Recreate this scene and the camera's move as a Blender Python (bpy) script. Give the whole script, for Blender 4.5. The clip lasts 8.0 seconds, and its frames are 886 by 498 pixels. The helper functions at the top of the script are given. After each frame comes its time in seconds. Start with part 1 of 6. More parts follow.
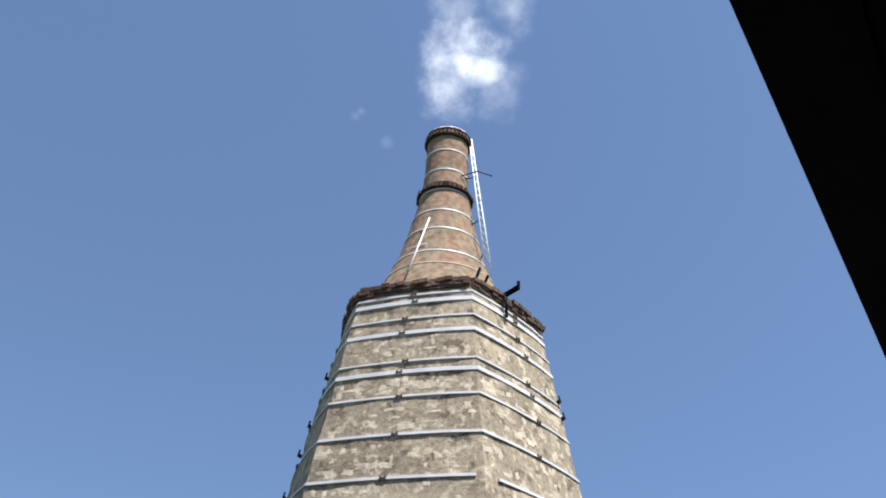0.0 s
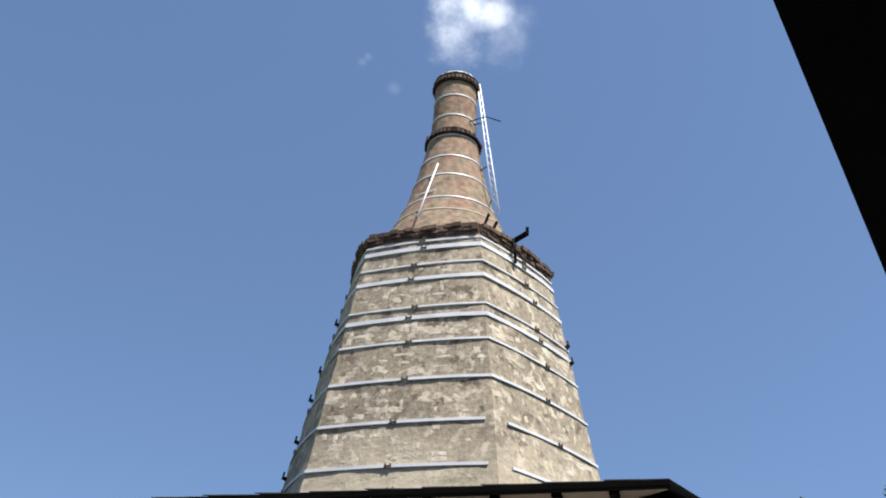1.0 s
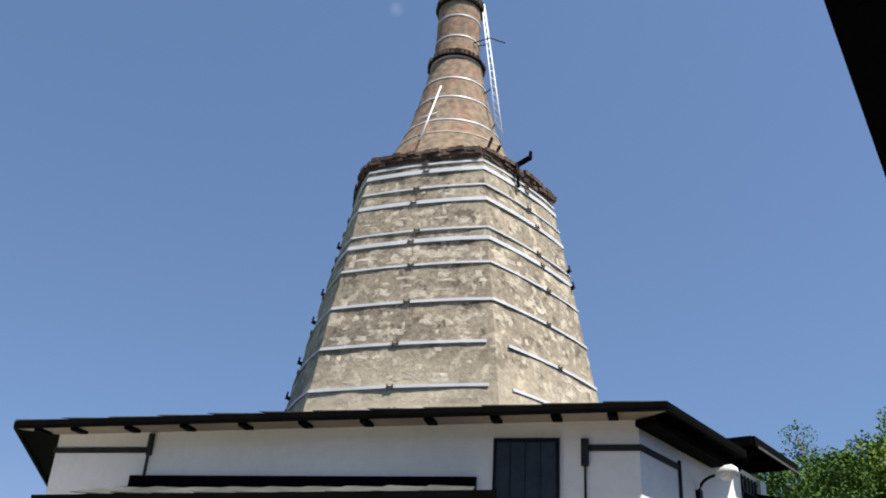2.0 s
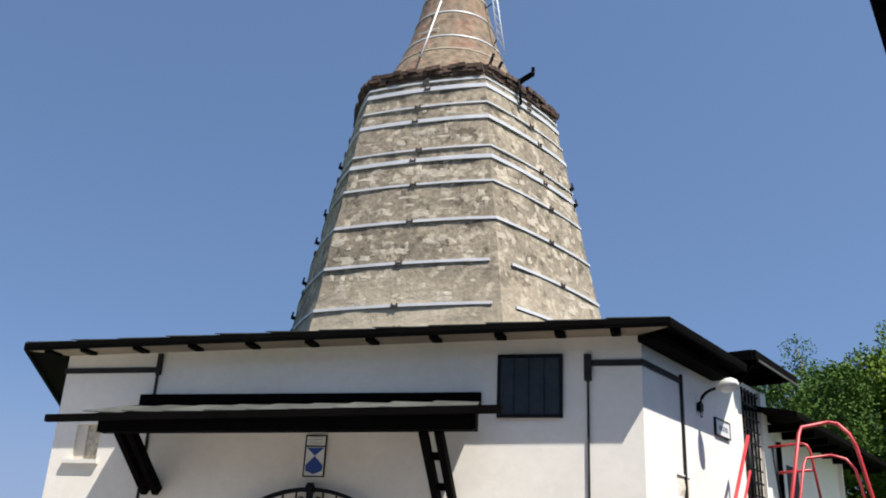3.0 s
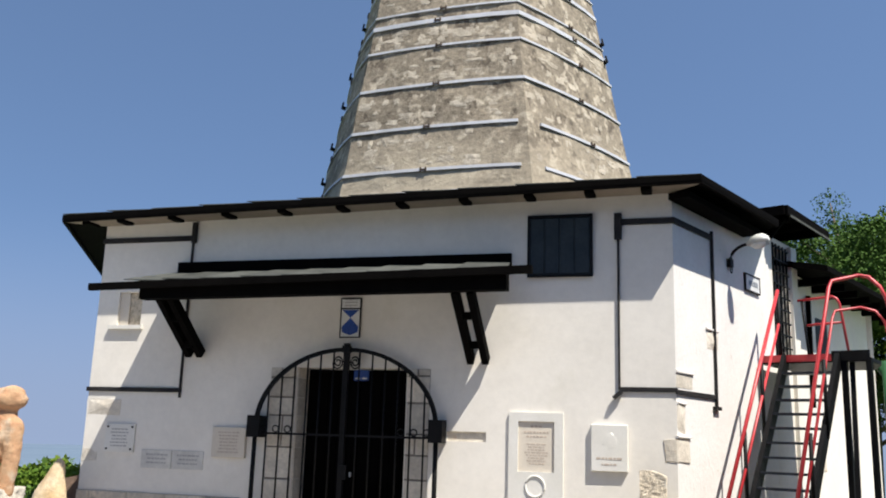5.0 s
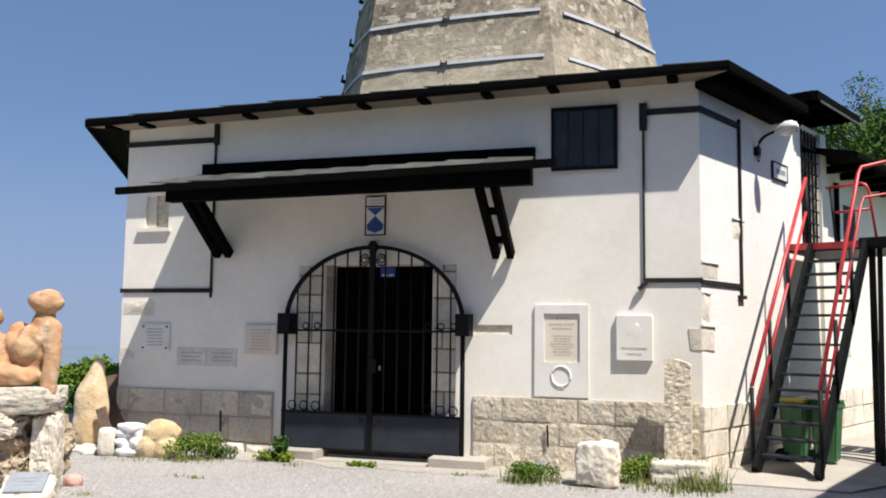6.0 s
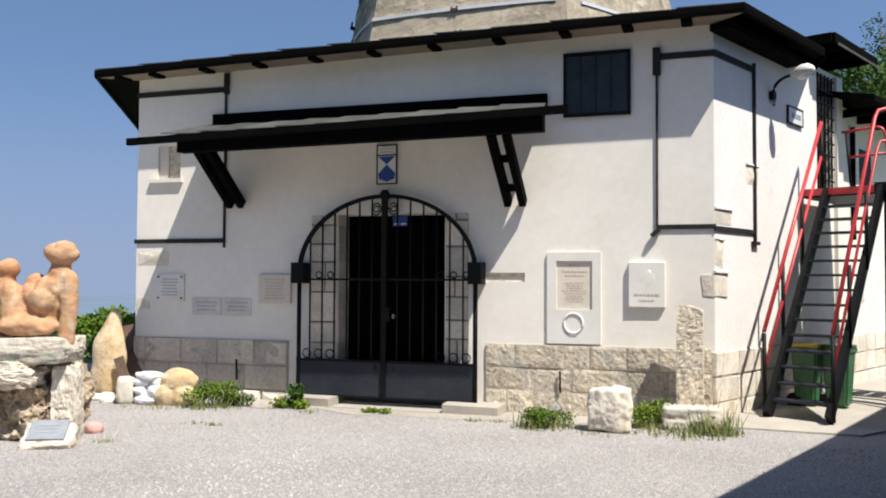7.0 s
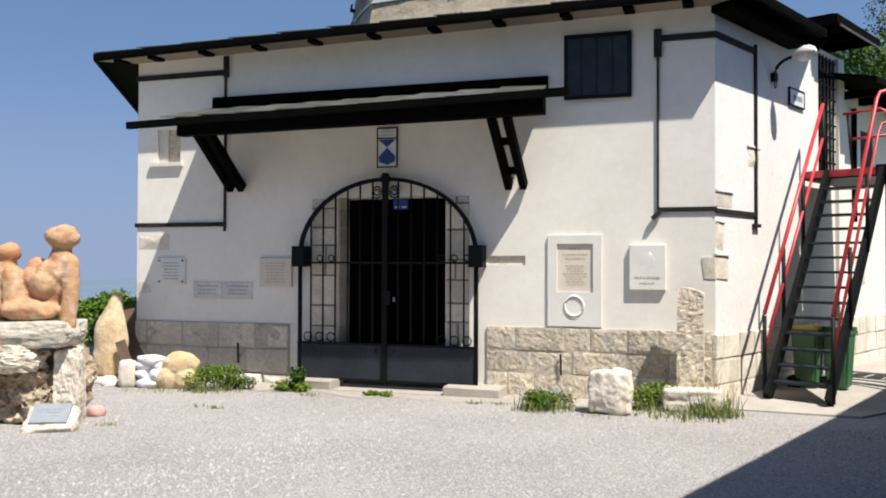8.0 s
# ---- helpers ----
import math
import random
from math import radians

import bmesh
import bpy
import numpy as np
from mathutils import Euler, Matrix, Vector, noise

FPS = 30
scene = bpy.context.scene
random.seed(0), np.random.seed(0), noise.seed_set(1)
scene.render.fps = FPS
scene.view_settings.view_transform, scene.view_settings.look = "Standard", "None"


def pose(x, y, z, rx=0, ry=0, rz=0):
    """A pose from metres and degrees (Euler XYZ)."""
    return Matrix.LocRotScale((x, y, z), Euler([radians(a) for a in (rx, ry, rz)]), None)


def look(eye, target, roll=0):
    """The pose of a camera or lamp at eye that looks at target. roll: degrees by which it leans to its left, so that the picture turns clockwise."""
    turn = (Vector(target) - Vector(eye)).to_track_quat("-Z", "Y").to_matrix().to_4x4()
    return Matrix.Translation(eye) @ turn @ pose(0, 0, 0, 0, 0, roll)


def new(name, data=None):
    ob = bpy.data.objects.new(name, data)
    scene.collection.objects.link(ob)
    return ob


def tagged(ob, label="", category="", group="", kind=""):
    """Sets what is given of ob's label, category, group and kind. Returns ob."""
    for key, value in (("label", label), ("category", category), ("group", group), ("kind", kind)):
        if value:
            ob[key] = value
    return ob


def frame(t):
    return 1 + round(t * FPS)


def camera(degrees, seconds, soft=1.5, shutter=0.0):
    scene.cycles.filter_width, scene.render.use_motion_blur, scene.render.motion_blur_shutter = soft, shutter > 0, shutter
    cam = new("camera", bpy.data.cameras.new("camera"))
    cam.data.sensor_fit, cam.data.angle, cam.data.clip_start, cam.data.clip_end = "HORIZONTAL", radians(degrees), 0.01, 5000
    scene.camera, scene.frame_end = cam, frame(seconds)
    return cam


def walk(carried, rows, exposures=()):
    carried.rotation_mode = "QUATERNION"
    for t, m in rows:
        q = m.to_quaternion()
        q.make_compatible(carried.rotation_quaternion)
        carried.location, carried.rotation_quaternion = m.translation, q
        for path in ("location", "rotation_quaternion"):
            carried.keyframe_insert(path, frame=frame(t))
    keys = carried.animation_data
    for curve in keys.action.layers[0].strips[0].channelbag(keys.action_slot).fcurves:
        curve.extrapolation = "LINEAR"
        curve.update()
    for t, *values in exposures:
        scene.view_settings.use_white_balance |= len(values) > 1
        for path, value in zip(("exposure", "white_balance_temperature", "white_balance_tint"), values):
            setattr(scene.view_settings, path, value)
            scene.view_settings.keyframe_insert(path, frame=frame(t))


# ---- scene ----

from functools import lru_cache

# ---- camera and walk ----
EYE = 1.5
FOV = 52.69
cam = camera(FOV, 8.0, soft=1.9)
ROWS = [  # seconds, x, y, z, yaw, pitch, roll
    (0.0, 0, 0, 0, -0.07, 34.33, -3.26),
    (0.5, 0, 0.01, 0, 0.30, 32.74, -3.09),
    (1.0, -0.005, 0.02, 0, 0.34, 30.90, -3.20),
    (1.5, -0.012, 0.035, 0, 0.34, 29.18, -3.55),
    (2.0, -0.02, 0.045, 0, 0.13, 26.07, -3.52),
    (3.5, -0.04, 0.06, 0, 0.18, 18.88, -2.32),
    (4.0, -0.04, 0.06, 0, 0.76, 16.88, -2.11),
    (4.5, -0.04, 0.06, 0, 1.11, 14.82, -2.09),
    (6.0, -0.04, 0.06, 0, 2.91, 5.41, -0.72),
    (6.5, -0.04, 0.06, 0, 3.60, 2.67, -0.24),
    (7.0, -0.04, 0.06, 0, 3.66, 2.10, -0.30),
    (7.5, -0.04, 0.06, 0, 3.72, 1.43, -0.20),
    (8.0, -0.04, 0.06, 0, 3.70, 1.02, -0.17),
]


def aim(x, y, z, yaw, pitch, roll):
    return (Matrix.Translation((x, y, z)) @ Matrix.Rotation(radians(yaw), 4, "Z") @ Matrix.Rotation(radians(pitch), 4, "X")
            @ Matrix.Rotation(radians(roll), 4, "Y") @ Matrix.Rotation(radians(90), 4, "X"))


walk(cam, [(t, aim(x, y, EYE + z, a, b, c)) for t, x, y, z, a, b, c in ROWS], exposures=[(0.0, 0.92), (2.0, 0.80), (4.5, 0.68), (8.0, 0.63)])

# ---- world and sun ----
SUN_HIGH, SUN_FROM = radians(60.5), radians(139.5)
SUN = Vector((math.sin(SUN_FROM) * math.cos(SUN_HIGH), math.cos(SUN_FROM) * math.cos(SUN_HIGH), math.sin(SUN_HIGH)))
elev = math.asin(SUN.z)
azim = math.atan2(SUN.x, SUN.y)
world = bpy.data.worlds.new("sky")
scene.world = world
world.use_nodes = True
wn, wl = world.node_tree.nodes, world.node_tree.links
wn.clear()
sky = wn.new("ShaderNodeTexSky")
sky.sky_type, sky.sun_disc, sky.sun_elevation, sky.sun_rotation = "NISHITA", False, elev, azim
sky.air_density, sky.dust_density, sky.ozone_density, sky.altitude = 1.0, 0.4, 3.0, 200
wcoord = wn.new("ShaderNodeTexCoord")
lifted = wn.new("ShaderNodeVectorMath")  # hazeless air: no bright band low down
lifted.operation = "ADD"
lifted.inputs[1].default_value = (0, 0, 0.24)
wl.new(wcoord.outputs["Generated"], lifted.inputs[0])
level = wn.new("ShaderNodeVectorMath")
level.operation = "NORMALIZE"
wl.new(lifted.outputs["Vector"], level.inputs[0])
wl.new(level.outputs["Vector"], sky.inputs["Vector"])
# small clouds: soft lumps of white in the directions where they hang
cloud_noise = wn.new("ShaderNodeTexNoise")
cloud_noise.inputs["Scale"].default_value, cloud_noise.inputs["Detail"].default_value = 13.0, 5.0
cloud_noise.inputs["Roughness"].default_value = 0.6
wl.new(wcoord.outputs["Generated"], cloud_noise.inputs["Vector"])
mask = None
for direction, size, dense in (((0.012, 0.69, 0.725), 0.030, 1.0), ((0.000, 0.712, 0.703), 0.024, 0.75), ((0.022, 0.677, 0.736), 0.026, 1.0), ((0.036, 0.697, 0.715), 0.018, 0.7),
                               ((0.058, 0.647, 0.761), 0.022, 0.5), ((-0.104, 0.734, 0.672), 0.0045, 0.10), ((-0.098, 0.730, 0.676), 0.004, 0.12), ((-0.068, 0.754, 0.653), 0.0045, 0.06),
                               ((0.05, 0.71, 0.70), 0.022, 0.3), ((0.006, 0.65, 0.76), 0.02, 0.35)):
    dist = wn.new("ShaderNodeVectorMath")
    dist.operation = "DISTANCE"
    wl.new(wcoord.outputs["Generated"], dist.inputs[0])
    dist.inputs[1].default_value = Vector(direction).normalized()
    fall = wn.new("ShaderNodeMapRange")
    fall.interpolation_type = "SMOOTHSTEP"
    fall.inputs["From Min"].default_value, fall.inputs["From Max"].default_value = size * -0.2, size * 1.8
    fall.inputs["To Min"].default_value, fall.inputs["To Max"].default_value = dense, 0.0
    fray = wn.new("ShaderNodeMath")
    fray.operation = "MULTIPLY_ADD"
    wl.new(cloud_noise.outputs["Fac"], fray.inputs[0])
    fray.inputs[1].default_value = -size * 3.6
    wl.new(dist.outputs["Value"], fray.inputs[2])
    centred = wn.new("ShaderNodeMath")
    centred.operation = "ADD"
    wl.new(fray.outputs["Value"], centred.inputs[0])
    centred.inputs[1].default_value = size * 1.8
    wl.new(centred.outputs["Value"], fall.inputs["Value"])
    if mask is None:
        mask = fall.outputs["Result"]
    else:
        most = wn.new("ShaderNodeMath")
        most.operation = "MAXIMUM"
        wl.new(mask, most.inputs[0])
        wl.new(fall.outputs["Result"], most.inputs[1])
        mask = most.outputs["Value"]
ragged = wn.new("ShaderNodeMapRange")
ragged.inputs["From Min"].default_value, ragged.inputs["From Max"].default_value = 0.2, 0.6
wl.new(cloud_noise.outputs["Fac"], ragged.inputs["Value"])
times_ = wn.new("ShaderNodeMath")
times_.operation = "MULTIPLY"
wl.new(mask, times_.inputs[0])
wl.new(ragged.outputs["Result"], times_.inputs[1])
cloud_mix = wn.new("ShaderNodeMix")
cloud_mix.data_type = "RGBA"
wl.new(times_.outputs["Value"], cloud_mix.inputs["Factor"])
# pale haze towards the horizon, all round
upward = wn.new("ShaderNodeSeparateXYZ")
wl.new(wcoord.outputs["Generated"], upward.inputs["Vector"])
haze = wn.new("ShaderNodeMapRange")
haze.interpolation_type = "SMOOTHSTEP"
haze.inputs["From Min"].default_value, haze.inputs["From Max"].default_value = -0.02, 0.24
haze.inputs["To Min"].default_value, haze.inputs["To Max"].default_value = 0.85, 0.0
wl.new(upward.outputs["Z"], haze.inputs["Value"])
haze_mix = wn.new("ShaderNodeMix")
haze_mix.data_type = "RGBA"
wl.new(haze.outputs["Result"], haze_mix.inputs["Factor"])
wl.new(sky.outputs["Color"], haze_mix.inputs["A"])
haze_mix.inputs["B"].default_value = (2.05, 2.5, 3.6, 1)
wl.new(haze_mix.outputs["Result"], cloud_mix.inputs["A"])
cloud_mix.inputs["B"].default_value = (7.0, 7.4, 8.2, 1)
back = wn.new("ShaderNodeBackground")
back.inputs["Strength"].default_value = 0.1005
wout = wn.new("ShaderNodeOutputWorld")
wl.new(cloud_mix.outputs["Result"], back.inputs["Color"])
wl.new(back.outputs["Background"], wout.inputs["Surface"])

sun = new("sun", bpy.data.lights.new("sun", "SUN"))
sun.data.energy, sun.data.angle, sun.data.color = 5.0, radians(0.55), (1.0, 0.95, 0.87)
sun.matrix_world = look(SUN * 50, (0, 0, 0))

# ---- materials ----


def mat(name, c1, c2, rough=0.85, big=1.5, fine=25.0, bump=0.2, metal=0.0, spread=0.25, c3=None, spot=6.0, spot_lo=0.58, spot_hi=0.68, vary=0.0, shine=0.5, layer=None, crisp=0.25):
    """Two tones over a coarse noise, a grain over a fine one, an optional third tone in spots, relief from the grain."""
    m = bpy.data.materials.new(name)
    m.use_nodes = True
    n, l = m.node_tree.nodes, m.node_tree.links
    b = n["Principled BSDF"]
    b.inputs["Roughness"].default_value, b.inputs["Metallic"].default_value = rough, metal
    b.inputs["Specular IOR Level"].default_value = shine
    g = n.new("ShaderNodeNewGeometry")

    def noisy(scale, detail=6.0, r=0.6):
        t = n.new("ShaderNodeTexNoise")
        t.inputs["Scale"].default_value, t.inputs["Detail"].default_value, t.inputs["Roughness"].default_value = scale, detail, r
        l.new(g.outputs["Position"], t.inputs["Vector"])
        return t.outputs["Fac"]

    def span(v, a, z, lo=0.0, hi=1.0):
        t = n.new("ShaderNodeMapRange")
        for k, w in zip(("From Min", "From Max", "To Min", "To Max"), (a, z, lo, hi)):
            t.inputs[k].default_value = w
        l.new(v, t.inputs["Value"])
        return t.outputs["Result"]

    def blend(f, a, z, kind="MIX"):
        t = n.new("ShaderNodeMix")
        t.data_type, t.blend_type = "RGBA", kind
        for sock, v in (("Factor", f), ("A", a), ("B", z)):
            if isinstance(v, (tuple, float)):
                t.inputs[sock].default_value = (*v, 1) if isinstance(v, tuple) else v
            else:
                l.new(v, t.inputs[sock])
        return t.outputs["Result"]

    col = blend(span(noisy(big), 0.35, 0.65), tuple(c1), tuple(c2))
    if c3:
        col = blend(span(noisy(spot, 5.0, 0.55), spot_lo, spot_hi), col, tuple(c3))
    if layer:
        col = blend(span(noisy(layer[1], 7.0, 0.65), layer[2], layer[3]), col, tuple(layer[0]))
    grain = noisy(fine, 5.0, 0.7)
    hsv = n.new("ShaderNodeHueSaturation")
    l.new(col, hsv.inputs["Color"])
    value = span(grain, 0.5 - crisp, 0.5 + crisp, 1.0 - spread, 1.0 + spread)
    if vary:
        info = n.new("ShaderNodeObjectInfo")
        mul = n.new("ShaderNodeMath")
        mul.operation = "MULTIPLY"
        l.new(value, mul.inputs[0])
        l.new(span(info.outputs["Random"], 0, 1, 1 - vary, 1 + vary), mul.inputs[1])
        value = mul.outputs["Value"]
    l.new(value, hsv.inputs["Value"])
    l.new(hsv.outputs["Color"], b.inputs["Base Color"])
    if bump:
        bn = n.new("ShaderNodeBump")
        bn.inputs["Strength"].default_value, bn.inputs["Distance"].default_value = min(1.0, bump), 0.02
        l.new(grain, bn.inputs["Height"])
        l.new(bn.outputs["Normal"], b.inputs["Normal"])
    return m


STUCCO = mat("white_stucco", (0.80, 0.76, 0.69), (0.72, 0.68, 0.61), 0.9, 0.7, 9, 0.10, spread=0.05, c3=(0.75, 0.71, 0.63), spot=1.6)
ROUGHCAST = mat("rough_white_render", (0.80, 0.77, 0.73), (0.73, 0.70, 0.655), 0.95, 1.2, 16, 0.35, spread=0.06, c3=(0.66, 0.62, 0.56), spot=7, spot_lo=0.66, spot_hi=0.72)
ASHLAR = mat("grey_ashlar", (0.58, 0.51, 0.41), (0.45, 0.40, 0.33), 0.9, 1.8, 18, 0.7, vary=0.15, c3=(0.30, 0.285, 0.26), spot=5)
MORTAR = mat("pale_lime_mortar", (0.52, 0.46, 0.37), (0.40, 0.36, 0.30), 0.95, 5, 30, 0.8, spread=0.25)
SURROUND = mat("worn_surround_stone", (0.68, 0.62, 0.52), (0.54, 0.49, 0.41), 0.92, 4, 20, 0.6, vary=0.16, spread=0.2)
DARK_JOINT = mat("dark_weathered_joint", (0.24, 0.215, 0.18), (0.16, 0.14, 0.12), 0.95, 6, 30, 0.5)
CRAG = mat("brown_craggy_limestone", (0.50, 0.42, 0.31), (0.30, 0.225, 0.15), 0.95, 5.0, 16, 1.0, c3=(0.62, 0.57, 0.48), spot=3.0, spread=0.4, layer=((0.12, 0.088, 0.06), 7.0, 0.59, 0.69))
WEEPING = mat("lichened_slab", (0.42, 0.39, 0.33), (0.54, 0.48, 0.39), 0.95, 3.5, 14, 1.0, c3=(0.25, 0.31, 0.26), spot=4.5, spot_lo=0.57, spot_hi=0.68, spread=0.35)
SAND = mat("beige_yard_dust", (0.43, 0.385, 0.33), (0.36, 0.325, 0.285), 0.95, 1.4, 50, 0.9, spread=0.4, c3=(0.30, 0.27, 0.24), spot=9)
FAINT = mat("worn_grey_lettering", (0.44, 0.43, 0.41), (0.38, 0.37, 0.36), 0.9, 4, 30, 0)
RUBBLE = mat("rough_limestone", (0.62, 0.53, 0.40), (0.49, 0.435, 0.35), 0.95, 3.0, 20, 1.0, c3=(0.42, 0.41, 0.37), spot=2.5, vary=0.16, spread=0.42, layer=((0.30, 0.25, 0.185), 17.0, 0.58, 0.68), crisp=0.2)
PALE = mat("pale_stone", (0.72, 0.66, 0.56), (0.58, 0.52, 0.43), 0.9, 3.0, 16, 0.7, spread=0.18, c3=(0.56, 0.40, 0.26), spot=4.0, spot_lo=0.62, spot_hi=0.72, vary=0.08)
PLAQUE = mat("white_plaque_stone", (0.74, 0.72, 0.67), (0.68, 0.66, 0.60), 0.7, 2.0, 30, 0.05, spread=0.04)
CREAM = mat("cream_plaque_stone", (0.68, 0.61, 0.51), (0.62, 0.56, 0.47), 0.7, 2.0, 30, 0.05, spread=0.05)
INK = mat("faded_lettering", (0.54, 0.45, 0.37), (0.48, 0.40, 0.33), 0.8, 3, 30, 0)
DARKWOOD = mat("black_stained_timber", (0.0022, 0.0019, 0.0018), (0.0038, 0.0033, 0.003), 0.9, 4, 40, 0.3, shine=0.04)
IRON = mat("black_painted_iron", (0.004, 0.004, 0.0045), (0.007, 0.007, 0.0075), 0.55, 5, 40, 0.15, shine=0.15)
GATE_SHEET = mat("dark_grey_gate_sheet", (0.018, 0.022, 0.030), (0.028, 0.033, 0.042), 0.55, 3, 30, 0.1, shine=0.25)
TRIM = mat("grey_iron_strap", (0.016, 0.015, 0.016), (0.034, 0.032, 0.031), 0.7, 3, 30, 0.1, shine=0.15)
SLATE = mat("grey_roof_sheet", (0.05, 0.053, 0.047), (0.085, 0.088, 0.077), 0.8, 3, 25, 0.3, vary=0.25, shine=0.25)
SHUTTER = mat("slate_blue_shutter", (0.020, 0.030, 0.038), (0.032, 0.043, 0.051), 0.6, 4, 30, 0.1, shine=0.2)
RED = mat("red_paint", (0.52, 0.035, 0.04), (0.42, 0.03, 0.035), 0.4, 4, 30, 0.05, spread=0.1)
GREEN_PLASTIC = mat("green_plastic", (0.035, 0.12, 0.05), (0.045, 0.14, 0.06), 0.45, 3, 40, 0.03, spread=0.06)
YELLOW_PLASTIC = mat("yellow_plastic", (0.6, 0.42, 0.04), (0.55, 0.38, 0.03), 0.45, 3, 40, 0.03)
SILVER = mat("silver_painted_strap", (0.52, 0.53, 0.56), (0.42, 0.43, 0.45), 0.45, 2, 20, 0.1, spread=0.08, c3=(0.5, 0.48, 0.46), spot=9)
WHITE_PAINT = mat("white_painted_steel", (0.80, 0.80, 0.80), (0.72, 0.72, 0.72), 0.5, 3, 30, 0.03, spread=0.05)
TOWER = mat("weathered_tower_plaster", (0.30, 0.252, 0.185), (0.195, 0.163, 0.12), 0.95, 1.0, 13, 0.8, spread=0.34, c3=(0.41, 0.355, 0.272), spot=4.6, spot_lo=0.54, spot_hi=0.62, layer=((0.12, 0.096, 0.07), 3.4, 0.55, 0.62), crisp=0.17)


def smoother_foot(m, colour, low, high):
    """Newer, cleaner plaster round the tower's foot, with a ragged upper edge."""
    n, l = m.node_tree.nodes, m.node_tree.links
    b = n["Principled BSDF"]
    was = b.inputs["Base Color"].links[0].from_socket
    g = n.new("ShaderNodeNewGeometry")
    s = n.new("ShaderNodeSeparateXYZ")
    l.new(g.outputs["Position"], s.inputs["Vector"])
    t = n.new("ShaderNodeTexNoise")
    t.inputs["Scale"].default_value, t.inputs["Detail"].default_value = 1.6, 6.0
    add = n.new("ShaderNodeMath")
    add.operation = "MULTIPLY_ADD"
    l.new(t.outputs["Fac"], add.inputs[0])
    add.inputs[1].default_value = 3.2
    l.new(s.outputs["Z"], add.inputs[2])
    r = n.new("ShaderNodeMapRange")
    r.inputs["From Min"].default_value, r.inputs["From Max"].default_value = low + 1.6, high + 1.6
    r.inputs["To Min"].default_value, r.inputs["To Max"].default_value = 0.75, 0.0
    l.new(add.outputs["Value"], r.inputs["Value"])
    mix = n.new("ShaderNodeMix")
    mix.data_type = "RGBA"
    l.new(r.outputs["Result"], mix.inputs["Factor"])
    l.new(was, mix.inputs["A"])
    mix.inputs["B"].default_value = (*colour, 1)
    l.new(mix.outputs["Result"], b.inputs["Base Color"])


smoother_foot(TOWER, (0.455, 0.395, 0.295), 5.3, 6.6)
BARE = mat("bare_tower_stone", (0.47, 0.415, 0.33), (0.36, 0.31, 0.24), 0.95, 4, 12, 0.9, spread=0.25, vary=0.15)
CORNICE = mat("cornice_stone", (0.05, 0.028, 0.02), (0.105, 0.066, 0.047), 0.95, 3, 14, 1.0, vary=0.35)
RING = mat("dark_brick_ring", (0.012, 0.010, 0.009), (0.025, 0.02, 0.018), 0.95, 5, 20, 0.8, shine=0.05)
TERRACOTTA = mat("orange_terracotta", (0.48, 0.235, 0.115), (0.49, 0.32, 0.185), 0.85, 3.5, 16, 0.9, spread=0.2, c3=(0.56, 0.43, 0.30), spot=5, spot_lo=0.56, spot_hi=0.7)
BOULDER = mat("pitted_boulder", (0.70, 0.64, 0.55), (0.50, 0.43, 0.34), 0.95, 5.0, 14, 1.0, c3=(0.34, 0.42, 0.36), spot=4.0, spot_lo=0.62, spread=0.34, layer=((0.24, 0.19, 0.13), 9.0, 0.58, 0.66))
YELLOW_STONE = mat("yellow_sandstone", (0.66, 0.54, 0.36), (0.55, 0.38, 0.20), 0.9, 3.5, 12, 1.0, spread=0.25)
WHITE_STONE = mat("white_carved_marble", (0.75, 0.74, 0.74), (0.66, 0.65, 0.66), 0.7, 4, 20, 0.3, spread=0.06)
CONCRETE = mat("worn_concrete", (0.41, 0.375, 0.32), (0.34, 0.31, 0.27), 0.95, 1.5, 30, 0.5, spread=0.12)
GRAVEL = mat("grey_gravel", (0.385, 0.362, 0.343), (0.31, 0.29, 0.277), 0.95, 0.5, 60, 1.0, spread=0.5, c3=(0.50, 0.47, 0.44), spot=36, spot_lo=0.56, spot_hi=0.63, layer=((0.19, 0.175, 0.165), 30.0, 0.57, 0.64), crisp=0.14)
PEBBLE = mat("gravel_stones", (0.54, 0.505, 0.475), (0.25, 0.232, 0.218), 0.9, 14, 60, 0.2, spread=0.2)
LEAF = mat("leaves", (0.06, 0.12, 0.014), (0.16, 0.22, 0.025), 0.75, 1.2, 8, 0, spread=0.3, shine=0.12)
DARKLEAF = mat("dark_leaves", (0.035, 0.075, 0.013), (0.075, 0.135, 0.026), 0.75, 0.8, 6, 0, spread=0.3, shine=0.12)
GRASS = mat("grass_blades", (0.10, 0.15, 0.03), (0.26, 0.26, 0.09), 0.7, 4, 12, 0, spread=0.3)
STRAW = mat("dry_stalks", (0.50, 0.43, 0.27), (0.42, 0.36, 0.2), 0.8, 4, 12, 0)
BARK = mat("bark", (0.10, 0.075, 0.055), (0.14, 0.11, 0.08), 0.95, 4, 14, 0.8)
BLUE = mat("blue_enamel", (0.02, 0.07, 0.30), (0.02, 0.06, 0.26), 0.4, 4, 30, 0)
WHITE = mat("white_enamel", (0.72, 0.72, 0.70), (0.66, 0.66, 0.64), 0.4, 4, 30, 0, spread=0.05)
SEA = mat("hazy_far_water", (0.11, 0.155, 0.21), (0.14, 0.185, 0.235), 0.9, 0.002, 0.02, 0, spread=0.1, shine=0.1)
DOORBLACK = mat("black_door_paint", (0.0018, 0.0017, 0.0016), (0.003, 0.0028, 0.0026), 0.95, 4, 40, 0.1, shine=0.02)
